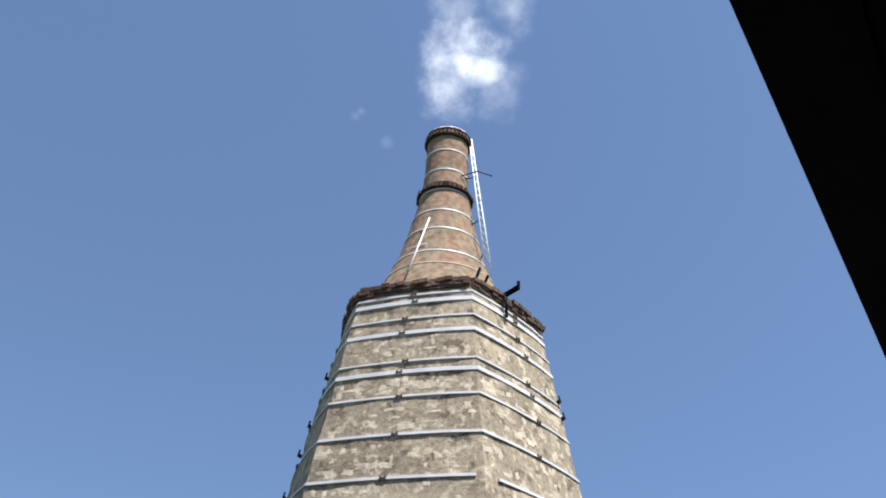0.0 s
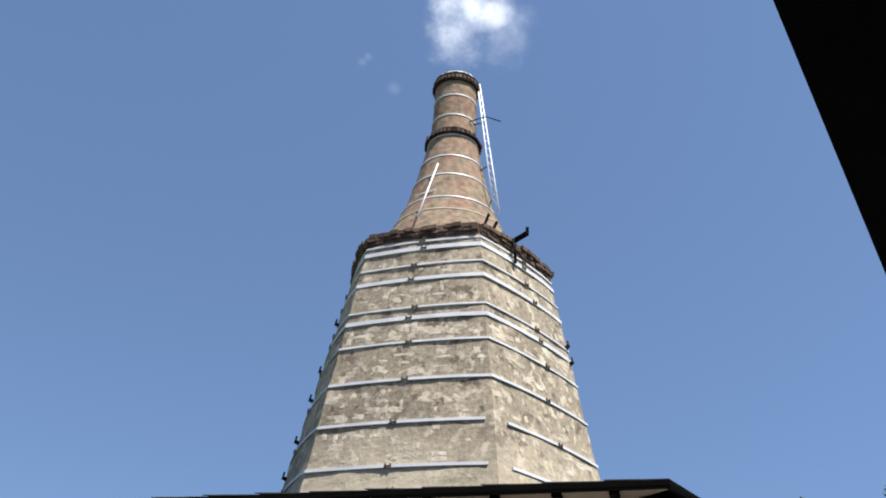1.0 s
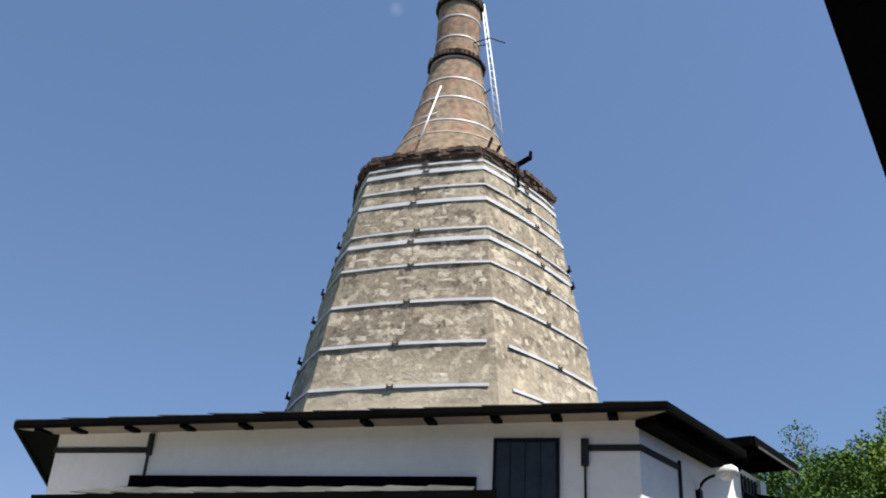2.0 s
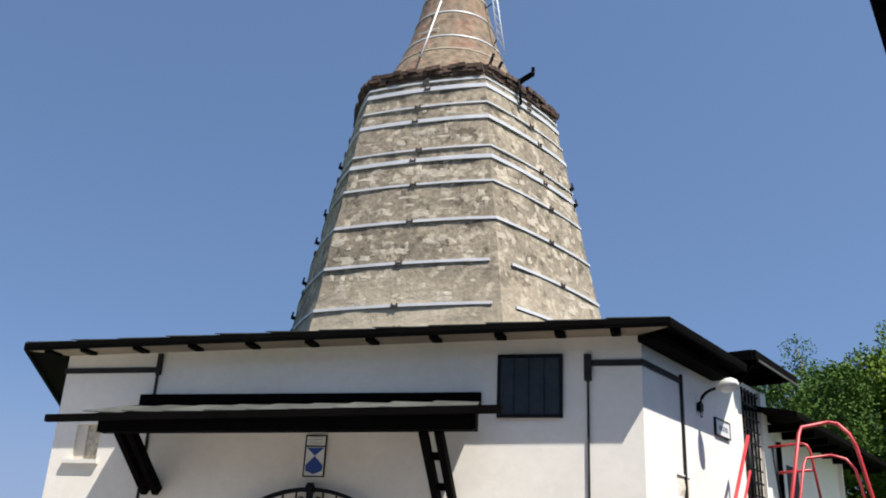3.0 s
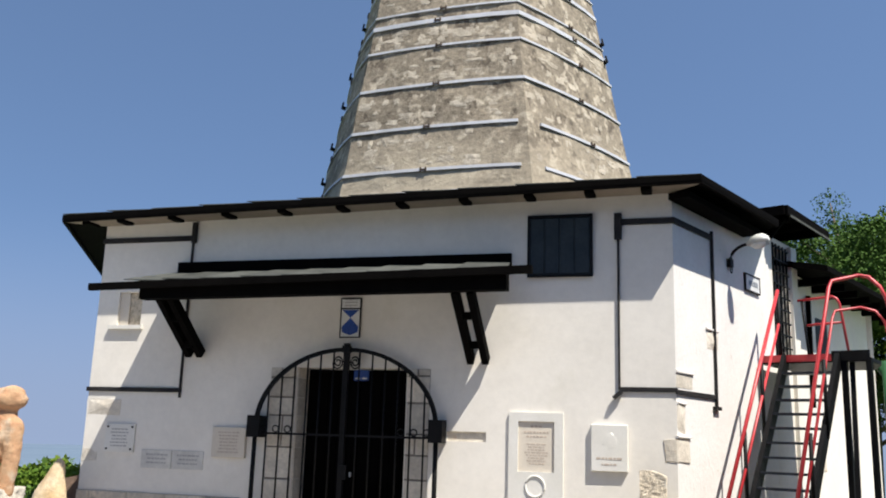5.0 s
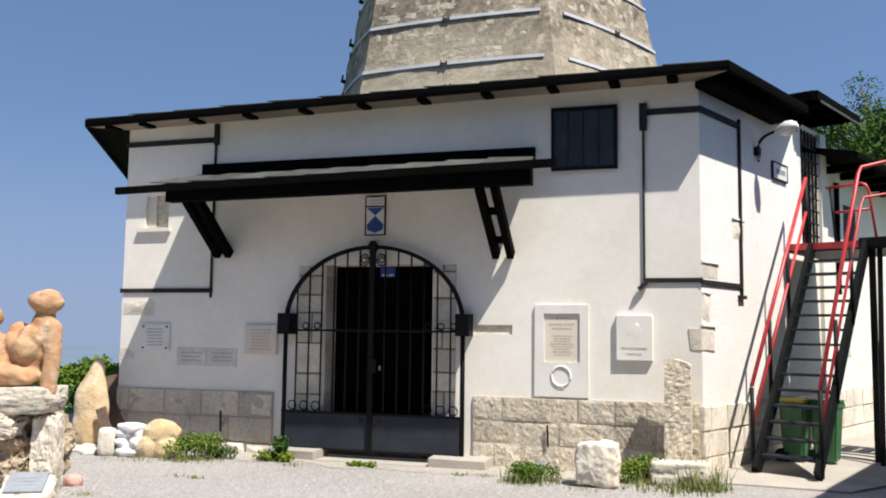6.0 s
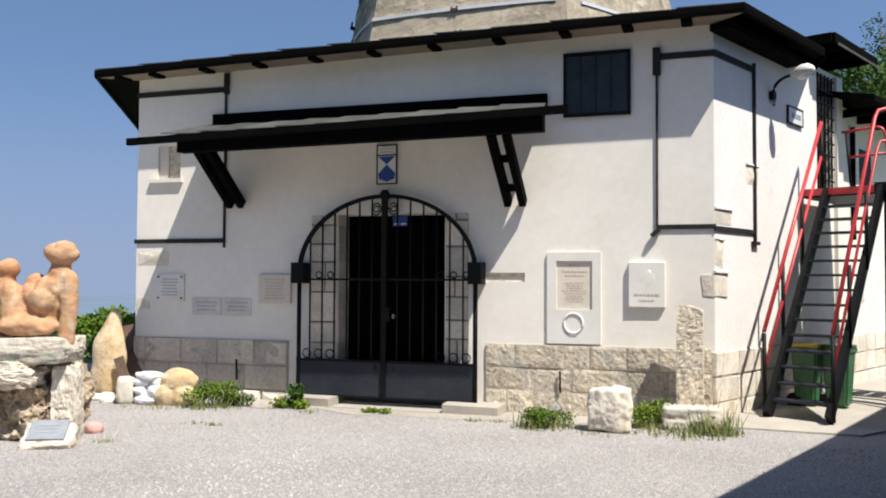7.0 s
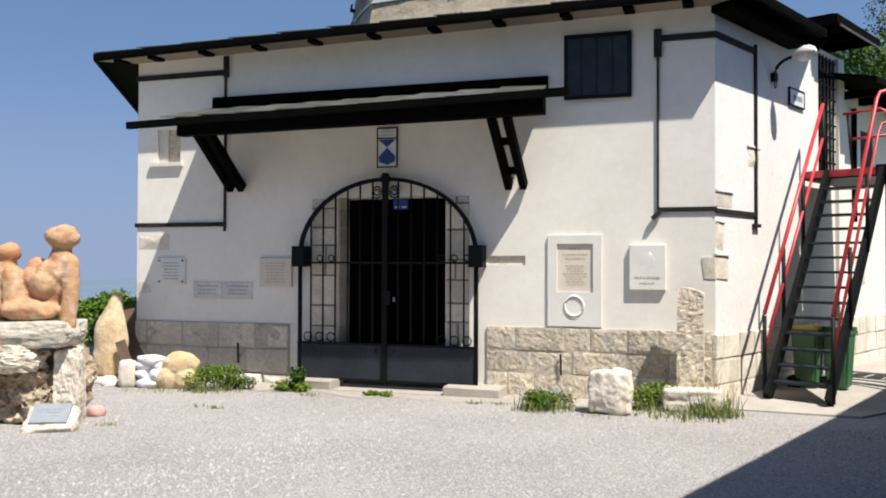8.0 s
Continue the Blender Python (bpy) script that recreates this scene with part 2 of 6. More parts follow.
INSIDE = mat("dark_interior", (0.10, 0.09, 0.08), (0.07, 0.065, 0.06), 0.95, 2, 20, 0.2)
LAMP_SHELL = mat("pale_lamp_shell", (0.62, 0.62, 0.58), (0.55, 0.55, 0.52), 0.5, 4, 30, 0.02, spread=0.05)
PINK = mat("pink_stone", (0.62, 0.36, 0.31), (0.56, 0.31, 0.27), 0.9, 6, 20, 0.4)
GREY_PLATE = mat("grey_metal_plate", (0.27, 0.29, 0.32), (0.22, 0.24, 0.265), 0.5, 8, 40, 0.1, spread=0.1)


def brick_mat():
    """Weathered brickwork round the chimney, by its own unrolled coordinates in metres."""
    m = bpy.data.materials.new("weathered_brick")
    m.use_nodes = True
    n, l = m.node_tree.nodes, m.node_tree.links
    b = n["Principled BSDF"]
    b.inputs["Roughness"].default_value = 0.95
    uv = n.new("ShaderNodeUVMap")
    br = n.new("ShaderNodeTexBrick")
    br.inputs["Scale"].default_value = 1.0
    br.inputs["Brick Width"].default_value, br.inputs["Row Height"].default_value, br.inputs["Mortar Size"].default_value = 0.26, 0.082, 0.010
    br.inputs["Color1"].default_value, br.inputs["Color2"].default_value = (0.215, 0.10, 0.062, 1), (0.225, 0.14, 0.09, 1)
    br.inputs["Mortar"].default_value = (0.19, 0.16, 0.125, 1)
    br.inputs["Bias"].default_value = 0.0
    l.new(uv.outputs["UV"], br.inputs["Vector"])
    g = n.new("ShaderNodeNewGeometry")
    t = n.new("ShaderNodeTexNoise")
    t.inputs["Scale"].default_value, t.inputs["Detail"].default_value = 2.2, 6
    l.new(g.outputs["Position"], t.inputs["Vector"])
    r = n.new("ShaderNodeMapRange")
    r.inputs["From Min"].default_value, r.inputs["From Max"].default_value, r.inputs["To Max"].default_value = 0.40, 0.58, 0.9
    l.new(t.outputs["Fac"], r.inputs["Value"])
    mx = n.new("ShaderNodeMix")
    mx.data_type = "RGBA"
    l.new(r.outputs["Result"], mx.inputs["Factor"])
    l.new(br.outputs["Color"], mx.inputs["A"])
    mx.inputs["B"].default_value = (0.20, 0.155, 0.105, 1)
    f = n.new("ShaderNodeTexNoise")
    f.inputs["Scale"].default_value, f.inputs["Detail"].default_value = 7, 7
    l.new(g.outputs["Position"], f.inputs["Vector"])
    hv = n.new("ShaderNodeHueSaturation")
    rr = n.new("ShaderNodeMapRange")
    rr.inputs["From Min"].default_value, rr.inputs["From Max"].default_value = 0.25, 0.75
    rr.inputs["To Min"].default_value, rr.inputs["To Max"].default_value = 0.5, 1.5
    l.new(f.outputs["Fac"], rr.inputs["Value"])
    l.new(rr.outputs["Result"], hv.inputs["Value"])
    l.new(mx.outputs["Result"], hv.inputs["Color"])
    l.new(hv.outputs["Color"], b.inputs["Base Color"])
    add = n.new("ShaderNodeMath")
    add.operation = "SUBTRACT"
    l.new(f.outputs["Fac"], add.inputs[0])
    l.new(br.outputs["Fac"], add.inputs[1])
    bn = n.new("ShaderNodeBump")
    bn.inputs["Strength"].default_value, bn.inputs["Distance"].default_value = 0.9, 0.025
    l.new(add.outputs["Value"], bn.inputs["Height"])
    l.new(bn.outputs["Normal"], b.inputs["Normal"])
    return m


BRICK = brick_mat()

# ---- mesh helpers ----
rnd = random.Random(7)
# front wall: x runs along it from the right-hand corner, y out of it, z up
FRONT = Matrix.Translation((2.47, 10.73, 0)) @ Matrix.Rotation(math.atan2(0.26, -0.9655), 4, "Z")
# side wall: x runs back along it as negative numbers
SIDE_HEADING = radians(38)
SIDE = Matrix.Translation((2.47, 10.73, 0)) @ Matrix.Rotation(math.atan2(-math.cos(SIDE_HEADING), -math.sin(SIDE_HEADING)), 4, "Z")
GZ = -0.13


def box(bm, a, b, m=None):
    """A box between two corners, in the frame m."""
    (x0, y0, z0), (x1, y1, z1) = [[f(p, q) for p, q in zip(a, b)] for f in (min, max)]
    v = [bm.verts.new(p) for p in ((x0, y0, z0), (x1, y0, z0), (x1, y1, z0), (x0, y1, z0), (x0, y0, z1), (x1, y0, z1), (x1, y1, z1), (x0, y1, z1))]
    for f in ((3, 2, 1, 0), (4, 5, 6, 7), (0, 1, 5, 4), (1, 2, 6, 5), (2, 3, 7, 6), (3, 0, 4, 7)):
        bm.faces.new([v[i] for i in f])
    if m:
        for q in v:
            q.co = m @ q.co
    return v


def beam(bm, p, q, w, h, up=(0, 0, 1)):
    """A squared bar from p to q, w wide and h high."""
    p, q = Vector(p), Vector(q)
    d = (q - p).normalized()
    s = d.cross(Vector(up)).normalized()
    u = s.cross(d)
    vs = [bm.verts.new(c + s * i * w / 2 + u * j * h / 2) for c in (p, q) for i, j in ((-1, -1), (1, -1), (1, 1), (-1, 1))]
    for f in ((0, 1, 2, 3), (7, 6, 5, 4), (0, 4, 5, 1), (1, 5, 6, 2), (2, 6, 7, 3), (3, 7, 4, 0)):
        bm.faces.new([vs[i] for i in f])


def tube(bm, pts, r, n=8, closed=False):
    """A round bar along points."""
    pts = [Vector(p) for p in pts]
    rings = []
    for i, p in enumerate(pts):
        a = pts[i - 1] if i or closed else p
        b = pts[(i + 1) % len(pts)] if i + 1 < len(pts) or closed else p
        d = (b - a).normalized()
        ref = Vector((0, 0, 1)) if abs(d.z) < 0.95 else Vector((1, 0, 0))
        s = d.cross(ref).normalized()
        u = s.cross(d)
        rad = r[i] if isinstance(r, (list, tuple)) else r
        rings.append([bm.verts.new(p + (s * math.cos(k * 2 * math.pi / n) + u * math.sin(k * 2 * math.pi / n)) * rad) for k in range(n)])
    pairs = list(zip(rings, rings[1:])) + ([(rings[-1], rings[0])] if closed else [])
    for a, b in pairs:
        for k in range(n):
            f = bm.faces.new((a[k], a[(k + 1) % n], b[(k + 1) % n], b[k]))
            f.smooth = True
    if not closed:
        bm.faces.new(rings[0][::-1])
        bm.faces.new(rings[-1])


def blob(bm, centre, size, sub=3, rough=0.12, freq=2.0, seed=0, turn=None):
    """A lumpy ellipsoid."""
    made = bmesh.ops.create_icosphere(bm, subdivisions=sub, radius=1.0)["verts"]
    off = Vector((seed * 3.1, seed * 1.7, seed * 2.3))
    for v in made:
        d = v.co.normalized()
        k = 1 + rough * 2 * (noise.noise(d * freq + off)) + rough * 0.7 * noise.noise(d * freq * 3 + off)
        p = Vector([c * s * k for c, s in zip(d, size)])
        v.co = Vector(centre) + (turn @ p if turn else p)
    for f in {f for v in made for f in v.link_faces}:
        f.smooth = True


def rock(bm, centre, size, seed=0, sub=3, rough=0.18, boxy=0.5, turn=None):
    """A squarish stone with a rough skin; centre is the middle of its foot."""
    made = bmesh.ops.create_icosphere(bm, subdivisions=sub, radius=1.0)["verts"]
    off = Vector((seed * 5.3, seed * 2.9, seed * 1.3))
    for v in made:
        d = v.co.normalized()
        top = max(abs(c) for c in d)
        k = (1 - boxy) + boxy * (0.80 / top)
        k *= 1 + rough * noise.noise(d * 1.8 + off) + rough * 0.55 * noise.noise(d * 4.5 + off) + (rough * 0.45 * (0.5 - abs(noise.noise(d * 8 + off)) * 2) if sub > 3 else 0)
        p = Vector((d.x * k * size[0] / 2, d.y * k * size[1] / 2, d.z * k * size[2] / 2))
        v.co = Vector(centre) + Vector((0, 0, size[2] * 0.46)) + (turn @ p if turn else p)
    for f in {f for v in made for f in v.link_faces}:
        f.smooth = True


def finish(bm, name, material):
    me = bpy.data.meshes.new(name)
    bmesh.ops.recalc_face_normals(bm, faces=bm.faces)
    bm.to_mesh(me)
    bm.free()
    for mt in (material if isinstance(material, (list, tuple)) else [material]):
        me.materials.append(mt)
    return me


def part(name, bm, material, parent=None, label=""):
    """One mesh object, under a thing or part."""
    ob = new(name, finish(bm, name, material))
    if parent:
        ob.parent = parent
    if label:
        ob["label"] = label
    return ob


def thing(name, label, category, group="", kind=""):
    return tagged(new(name), label, category, group, kind)


def fresh(*calls):
    """A bmesh filled by calls of (function, arguments...)."""
    bm = bmesh.new()
    for f, *a in calls:
        f(bm, *a)
    return bm


def bar(a, b, m=None):
    return fresh((box, a, b, m))


def panel(bm, x0, x1, z0, z1, y0, y1, holes=(), m=None):
    """A wall from x0 to x1 and z0 to z1, y0 to y1 thick, with holes (x0, x1, z0, z1) right through."""
    xs = sorted({x0, x1, *[h[i] for h in holes for i in (0, 1)]})
    zs = sorted({z0, z1, *[h[i] for h in holes for i in (2, 3)]})
    solid = {}
    for i in range(len(xs) - 1):
        for k in range(len(zs) - 1):
            cx, cz = (xs[i] + xs[i + 1]) / 2, (zs[k] + zs[k + 1]) / 2
            solid[i, k] = not any(h[0] < cx < h[1] and h[2] < cz < h[3] for h in holes)
    vs = {}

    def v(i, k, s):
        if (i, k, s) not in vs:
            p = Vector((xs[i], y1 if s else y0, zs[k]))
            vs[i, k, s] = bm.verts.new(m @ p if m else p)
        return vs[i, k, s]
    for (i, k), yes in solid.items():
        if not yes:
            continue
        for s in (0, 1):
            bm.faces.new((v(i, k, s), v(i + 1, k, s), v(i + 1, k + 1, s), v(i, k + 1, s)))
        for (di, dk), (a, b) in (((-1, 0), ((0, 0), (0, 1))), ((1, 0), ((1, 0), (1, 1))), ((0, -1), ((0, 0), (1, 0))), ((0, 1), ((0, 1), (1, 1)))):
            if not solid.get((i + di, k + dk)):
                bm.faces.new((v(i + a[0], k + a[1], 0), v(i + b[0], k + b[1], 0), v(i + b[0], k + b[1], 1), v(i + a[0], k + a[1], 1)))


def stone(bm, x0, x1, z0, z1, y0, y1, m, inset=0.012, jit=0.008, bulge=0.0):
    """A dressed stone standing proud of a wall, its edges worn."""
    j = lambda: rnd.uniform(-jit, jit)
    back = [(x0, z0), (x1, z0), (x1, z1), (x0, z1)]
    front = [(x0 + inset + j(), z0 + inset + j()), (x1 - inset + j(), z0 + inset + j()), (x1 - inset + j(), z1 - inset + j()), (x0 + inset + j(), z1 - inset + j())]
    a = [bm.verts.new(m @ Vector((x, y0, z))) for x, z in back]
    mid = [bm.verts.new(m @ Vector((x * 0.5 + u * 0.5, y0 + (y1 - y0) * 0.75, z * 0.5 + w * 0.5))) for (x, z), (u, w) in zip(back, front)]
    b = [bm.verts.new(m @ Vector((x, y1 + j(), z))) for x, z in front]
    c = bm.verts.new(m @ Vector(((x0 + x1) / 2 + j() * 3, y1 + bulge + j(), (z0 + z1) / 2 + j() * 2)))
    for k in range(4):
        n = (k + 1) % 4
        bm.faces.new((a[k], a[n], mid[n], mid[k]))
        bm.faces.new((mid[k], mid[n], b[n], b[k]))
        bm.faces.new((b[k], b[n], c))

# ---- ground, water ----


def ground_height(x, y):
    d = math.hypot(x, y)
    return GZ - 14.0 * max(0.0, min(1.0, (d - 34) / 160)) ** 1.4 - max(0, d - 190) * 0.05


def build_ground():
    bm = bmesh.new()
    radii = [0.0, 1, 2, 3, 4.5, 6, 8, 10, 12, 14, 16, 19, 23, 28, 34, 42, 55, 75, 105, 150, 220, 330, 520, 900, 1600, 2900, 4300]
    n = 72
    last = None
    for r in radii:
        if r == 0:
            last = [bm.verts.new((0, 0, GZ))]
            continue
        ring = []
        for k in range(n):
            a = 2 * math.pi * k / n
            x, y = r * math.sin(a), r * math.cos(a)
            ring.append(bm.verts.new((x, y, ground_height(x, y) + (0.012 * noise.noise((x, y, 0)) if r < 30 else 0))))
        for k in range(n):
            if len(last) == 1:
                bm.faces.new((last[0], ring[k], ring[(k + 1) % n]))
            else:
                bm.faces.new((last[k], ring[k], ring[(k + 1) % n], last[(k + 1) % n]))
        last = ring
    for f in bm.faces:
        f.material_index = 1 if f.calc_center_median().length > 19 else 0
        f.smooth = True
    g = part("ground", bm, [GRAVEL, FIELD])
    tagged(g, "pale grey gravel yard running out into green fields", "ground", kind="structure")


FIELD = mat("green_fields", (0.10, 0.17, 0.045), (0.16, 0.21, 0.07), 0.95, 0.02, 0.4, 0, spread=0.3, c3=(0.26, 0.24, 0.14), spot=0.01)
build_ground()
# far water: the haze of distance is part of its blue-grey colour
bm = bmesh.new()
ring = [(r * math.sin(a), r * math.cos(a), -72.0) for r in (1000, 4700) for a in [2 * math.pi * k / 48 for k in range(48)]]
vs = [bm.verts.new(p) for p in ring]
for k in range(48):
    bm.faces.new((vs[k], vs[(k + 1) % 48], vs[48 + (k + 1) % 48], vs[48 + k]))
tagged(part("water", bm, SEA), "sheet of far water with distance haze put into its blue-grey colour", "water", kind="structure")

# ---- tower ----
RUST = mat("rusty_iron", (0.05, 0.035, 0.026), (0.085, 0.055, 0.04), 0.9, 6, 30, 0.3)
TX, TY = 0.0, 16.5
CORNERS = [-49.0, 15.7, 79.0, 137.0, 197.0, 255.0]
REACH = [0.955, 1.0, 1.0, 1.0, 1.0, 1.0]  # how far each corner stands from the axis
SHIFT = [(0.0, 0.0), (0.0, 0.03), (0.0, 0.03), (0.0, 0.03), (0.0, 0.0), (0.10, -0.05)]  # each corner leans: metres at the top, metres more per metre down
BOW = 0.030


def tower_radius(z):
    return 2.99 - 0.176 * (z - 5.82)


def tower_point(face, s, z, out=0.0, grow=1.0):
    """A point on a tower face, s from 0 to 1 along it, at height z, standing out by out metres."""
    a0 = radians(CORNERS[face % 6] + 360 * (face // 6))
    a1 = radians(CORNERS[(face + 1) % 6] + 360 * ((face + 1) // 6))
    r = tower_radius(z) * grow
    p = Vector((math.sin(a0), -math.cos(a0), 0)) * r * REACH[face % 6] + Vector((SHIFT[face % 6][0] + SHIFT[face % 6][1] * (10.4 - z), 0, 0))
    q = Vector((math.sin(a1), -math.cos(a1), 0)) * r * REACH[(face + 1) % 6] + Vector((SHIFT[(face + 1) % 6][0] + SHIFT[(face + 1) % 6][1] * (10.4 - z), 0, 0))
    nrm = Vector((q - p).cross(Vector((0, 0, 1)))).normalized()
    if nrm.dot(p + q) < 0:
        nrm = -nrm
    bow = BOW * r * 4 * s * (1 - s)
    return Vector((TX, TY, z)) + p.lerp(q, s) + nrm * (out + bow)


def tower_skin(face, s, z, out=0.0):
    """The same point on the uneven plaster."""
    p = tower_point(face, s, z)
    wob = 0.024 * noise.noise(p * 1.3) + 0.010 * noise.noise(p * 4) + 0.006 * noise.noise(p * 9)
    return p + Vector((p.x - TX, p.y - TY, 0)).normalized() * (wob + out)


def build_tower():
    t = thing("kiln_tower", "tall six-sided plastered kiln tower with silver straps and brick chimney", "tower")
    bm = bmesh.new()
    zs = [4.2 + i * 0.1 for i in range(65)]
    cols = [(f, k / 20) for f in range(6) for k in range(20)]
    grid = []
    for z in zs:
        row = []
        for f, s in cols:
            row.append(bm.verts.new(tower_skin(f, s, z)))
        grid.append(row)
    n = len(cols)
    for a, b in zip(grid, grid[1:]):
        for k in range(n):
            bm.faces.new((a[k], a[(k + 1) % n], b[(k + 1) % n], b[k]))
    bm.faces.new(grid[-1])
    part("shaft", bm, TOWER, t, "grey-beige patched plaster shaft with bowed faces")
    # straps: height, depth, whether it is interrupted at the front corner
    for z, h, gap in ((5.42, 0.04, 1), (5.82, 0.052, 1), (6.6, 0.052, 1), (7.40, 0.05, 0), (8.15, 0.04, 0), (8.66, 0.08, 0), (8.89, 0.034, 0),
                      (9.53, 0.075, 0), (9.86, 0.034, 0), (10.25, 0.088, 0), (10.42, 0.04, 0)):
        runs = [[(f, k / 6) for f in range(-1, 5) for k in range(6)] + [(5, 0.0)]]
        if gap:
            runs = [[(f, k / 6) for f in range(1, 5) for k in range(6)] + [(5, k / 6) for k in range(6)] + [(6, k / 6) for k in range(6)] + [(6, 0.955)]]
            runs[0][0] = (1, 0.1)
        for run in runs:
            bm = bmesh.new()
            last = None
            for f, s in run:
                ps = []
                for out, dz in ((0.0, -h / 2), (0.032, -h / 2), (0.032, h / 2), (0.0, h / 2)):
                    ps.append(bm.verts.new(tower_point(f, s, z + dz, out)))
                if last:
                    for k in range(4):
                        bm.faces.new((last[k], last[(k + 1) % 4], ps[(k + 1) % 4], ps[k]))
                else:
                    bm.faces.new(ps)
                last = ps
            bm.faces.new(last[::-1])
            part("strap", bm, SILVER, t, "silver-painted flat iron strap")
        # turnbuckles where the strap halves meet
        for f, s in ((0, 0.50), (1, 0.56), (5, 0.5)):
            s += rnd.uniform(-0.05, 0.05)
            c = tower_point(f, s, z, 0.04)
            d = (tower_point(f, s + 0.05, z) - tower_point(f, s - 0.05, z)).normalized()
            bm = bmesh.new()
            beam(bm, c - d * 0.06, c + d * 0.06, 0.02, 0.02)
            for e in (-0.045, 0.045):
                beam(bm, c + d * e + Vector((0, 0, -0.034)), c + d * e + Vector((0, 0, 0.038)), 0.026, 0.02, d)
            part("turnbuckle", bm, RUST, t, "rusty brown strap bolt")
    # cornice: three ragged courses of stone
    for course, (z0, z1, out) in enumerate(((10.50, 10.565, 0.03), (10.568, 10.64, 0.07), (10.645, 10.73, 0.11))):
        for f in range(6):
            count = 14
            for k in range(count):
                s0, s1 = (k + 0.03 + 0.3 * (course % 2) * (0 < k)) / count, (k + 0.97 + 0.3 * (course % 2) * (k < count - 1)) / count
                o = out + rnd.uniform(-0.035, 0.03)
                dz = rnd.uniform(-0.012, 0.012)
                lo = [tower_point(f, s, z0 + dz, -0.25 if i else o) for s, i in ((s0, 1), (s1, 1), (s1, 0), (s0, 0))]
                hi = [p + Vector((rnd.uniform(-.01, .01), rnd.uniform(-.01, .01), z1 - z0 - rnd.uniform(0, 0.012))) for p in lo]
                bm = bmesh.new()
                v = [bm.verts.new(p) for p in lo + hi]
                for q in ((3, 2, 1, 0), (4, 5, 6, 7), (0, 1, 5, 4), (1, 2, 6, 5), (2, 3, 7, 6), (3, 0, 4, 7)):
                    bm.faces.new([v[i] for i in q])
                part("cornice_stone", bm, CORNICE, t)
    bm = bmesh.new()
    v = [bm.verts.new(tower_point(f, 0, 10.765, 0.0)) for f in range(6)]
    w = [bm.verts.new(tower_point(f, 0, 10.9, 0.0, 0.72)) for f in range(6)]
    for k in range(6):
        bm.faces.new((v[k], v[(k + 1) % 6], w[(k + 1) % 6], w[k]))
    bm.faces.new(w)
    part("shoulder", bm, TOWER, t)
    # chimney
    prof = CHIMNEY
    bm = bmesh.new()
    uvl = bm.loops.layers.uv.new("unrolled")
    n = 40
    rows = []
    for z, r in prof:
        rows.append([bm.verts.new((TX + r * math.sin(2 * math.pi * k / n), TY - r * math.cos(2 * math.pi * k / n), z)) for k in range(n)])
    for i in range(len(rows) - 1):
        for k in range(n):
            f = bm.faces.new((rows[i][k], rows[i][(k + 1) % n], rows[i + 1][(k + 1) % n], rows[i + 1][k]))
            f.smooth = True
            for lp, (kk, ii) in zip(f.loops, ((k, i), (k + 1, i), (k + 1, i + 1), (k, i + 1))):
                lp[uvl].uv = (kk / n * 2 * math.pi * 0.7, prof[ii][0])
    ob = part("chimney", bm, BRICK, t, "weathered reddish brick chimney flaring at its foot")

    def radius(z):
        for (z0, r0), (z1, r1) in zip(prof, prof[1:]):
            if z0 <= z <= z1:
                return r0 + (r1 - r0) * (z - z0) / (z1 - z0)
        return prof[-1][1]

    def hoop(name, z0, z1, out, material, parent, label="", inner=-0.03, ragged=0.0):
        bm = bmesh.new()
        rr = []
        m = 48
        for k in range(m):
            a = 2 * math.pi * k / m
            o = out + (rnd.uniform(-ragged, ragged) if ragged else 0)
            rr.append([bm.verts.new((TX + (radius(z) + q) * math.sin(a), TY - (radius(z) + q) * math.cos(a), z)) for z, q in ((z0, inner), (z0, o), (z1, o), (z1, inner))])
        for k in range(m):
            a, b = rr[k], rr[(k + 1) % m]
            for j in range(4):
                bm.faces.new((a[j], a[(j + 1) % 4], b[(j + 1) % 4], b[j]))
        return part(name, bm, material, parent, label)
    for z in (15.27, 14.67, 14.03, 13.35, 12.76, 12.02):
        hoop("hoop", z - 0.016, z + 0.016, 0.014, SILVER, ob, "thin silver iron hoop")
    hoop("hoop", 11.60, 11.63, 0.012, BARE, ob)
    hoop("brick_ring", 14.07, 14.17, 0.075, RING, ob, "dark projecting brick ring", ragged=0.012)
    hoop("brick_ring", 14.17, 14.25, 0.04, RING, ob, ragged=0.012)
    hoop("crown_ring", 15.71, 15.93, 0.055, RING, ob, "sooty projecting crown ring", ragged=0.012)
    hoop("rim", 15.93, 15.97, 0.035, WHITE_PAINT, ob, "pale mortar rim")
    return t


CHIMNEY = [(10.8, 1.55), (11.15, 1.46), (11.5, 1.27), (11.9, 1.11), (12.3, 0.97), (12.75, 0.85), (13.2, 0.745), (13.6, 0.66), (13.95, 0.59), (14.3, 0.53), (14.8, 0.505), (15.3, 0.497), (15.97, 0.492)]
build_tower()

# ---- kiln house ----
L = 8.1
GATE_L, GATE_R = 4.87, 3.33
house = thing("kiln_house", "white stuccoed kiln house with black eaves and a stone plinth", "house")
bm = bmesh.new()
panel(bm, 0.0, L, GZ - 0.3, 4.585, -0.55, 0.0, [(GATE_R, GATE_L, GZ - 0.3, 2.4), (7.37, 7.76, 2.97, 3.45), (2.28, 2.78, 1.50, 1.62)], FRONT)
part("front_wall", bm, STUCCO, house, "white stucco wall with doorway")
bm = bmesh.new()
panel(bm, -3.36, 0.0, GZ - 0.3, 4.55, -0.5, 0.0, [], SIDE)
part("side_wall", bm, ROUGHCAST, house, "rough white rendered wall")
bm = bmesh.new()
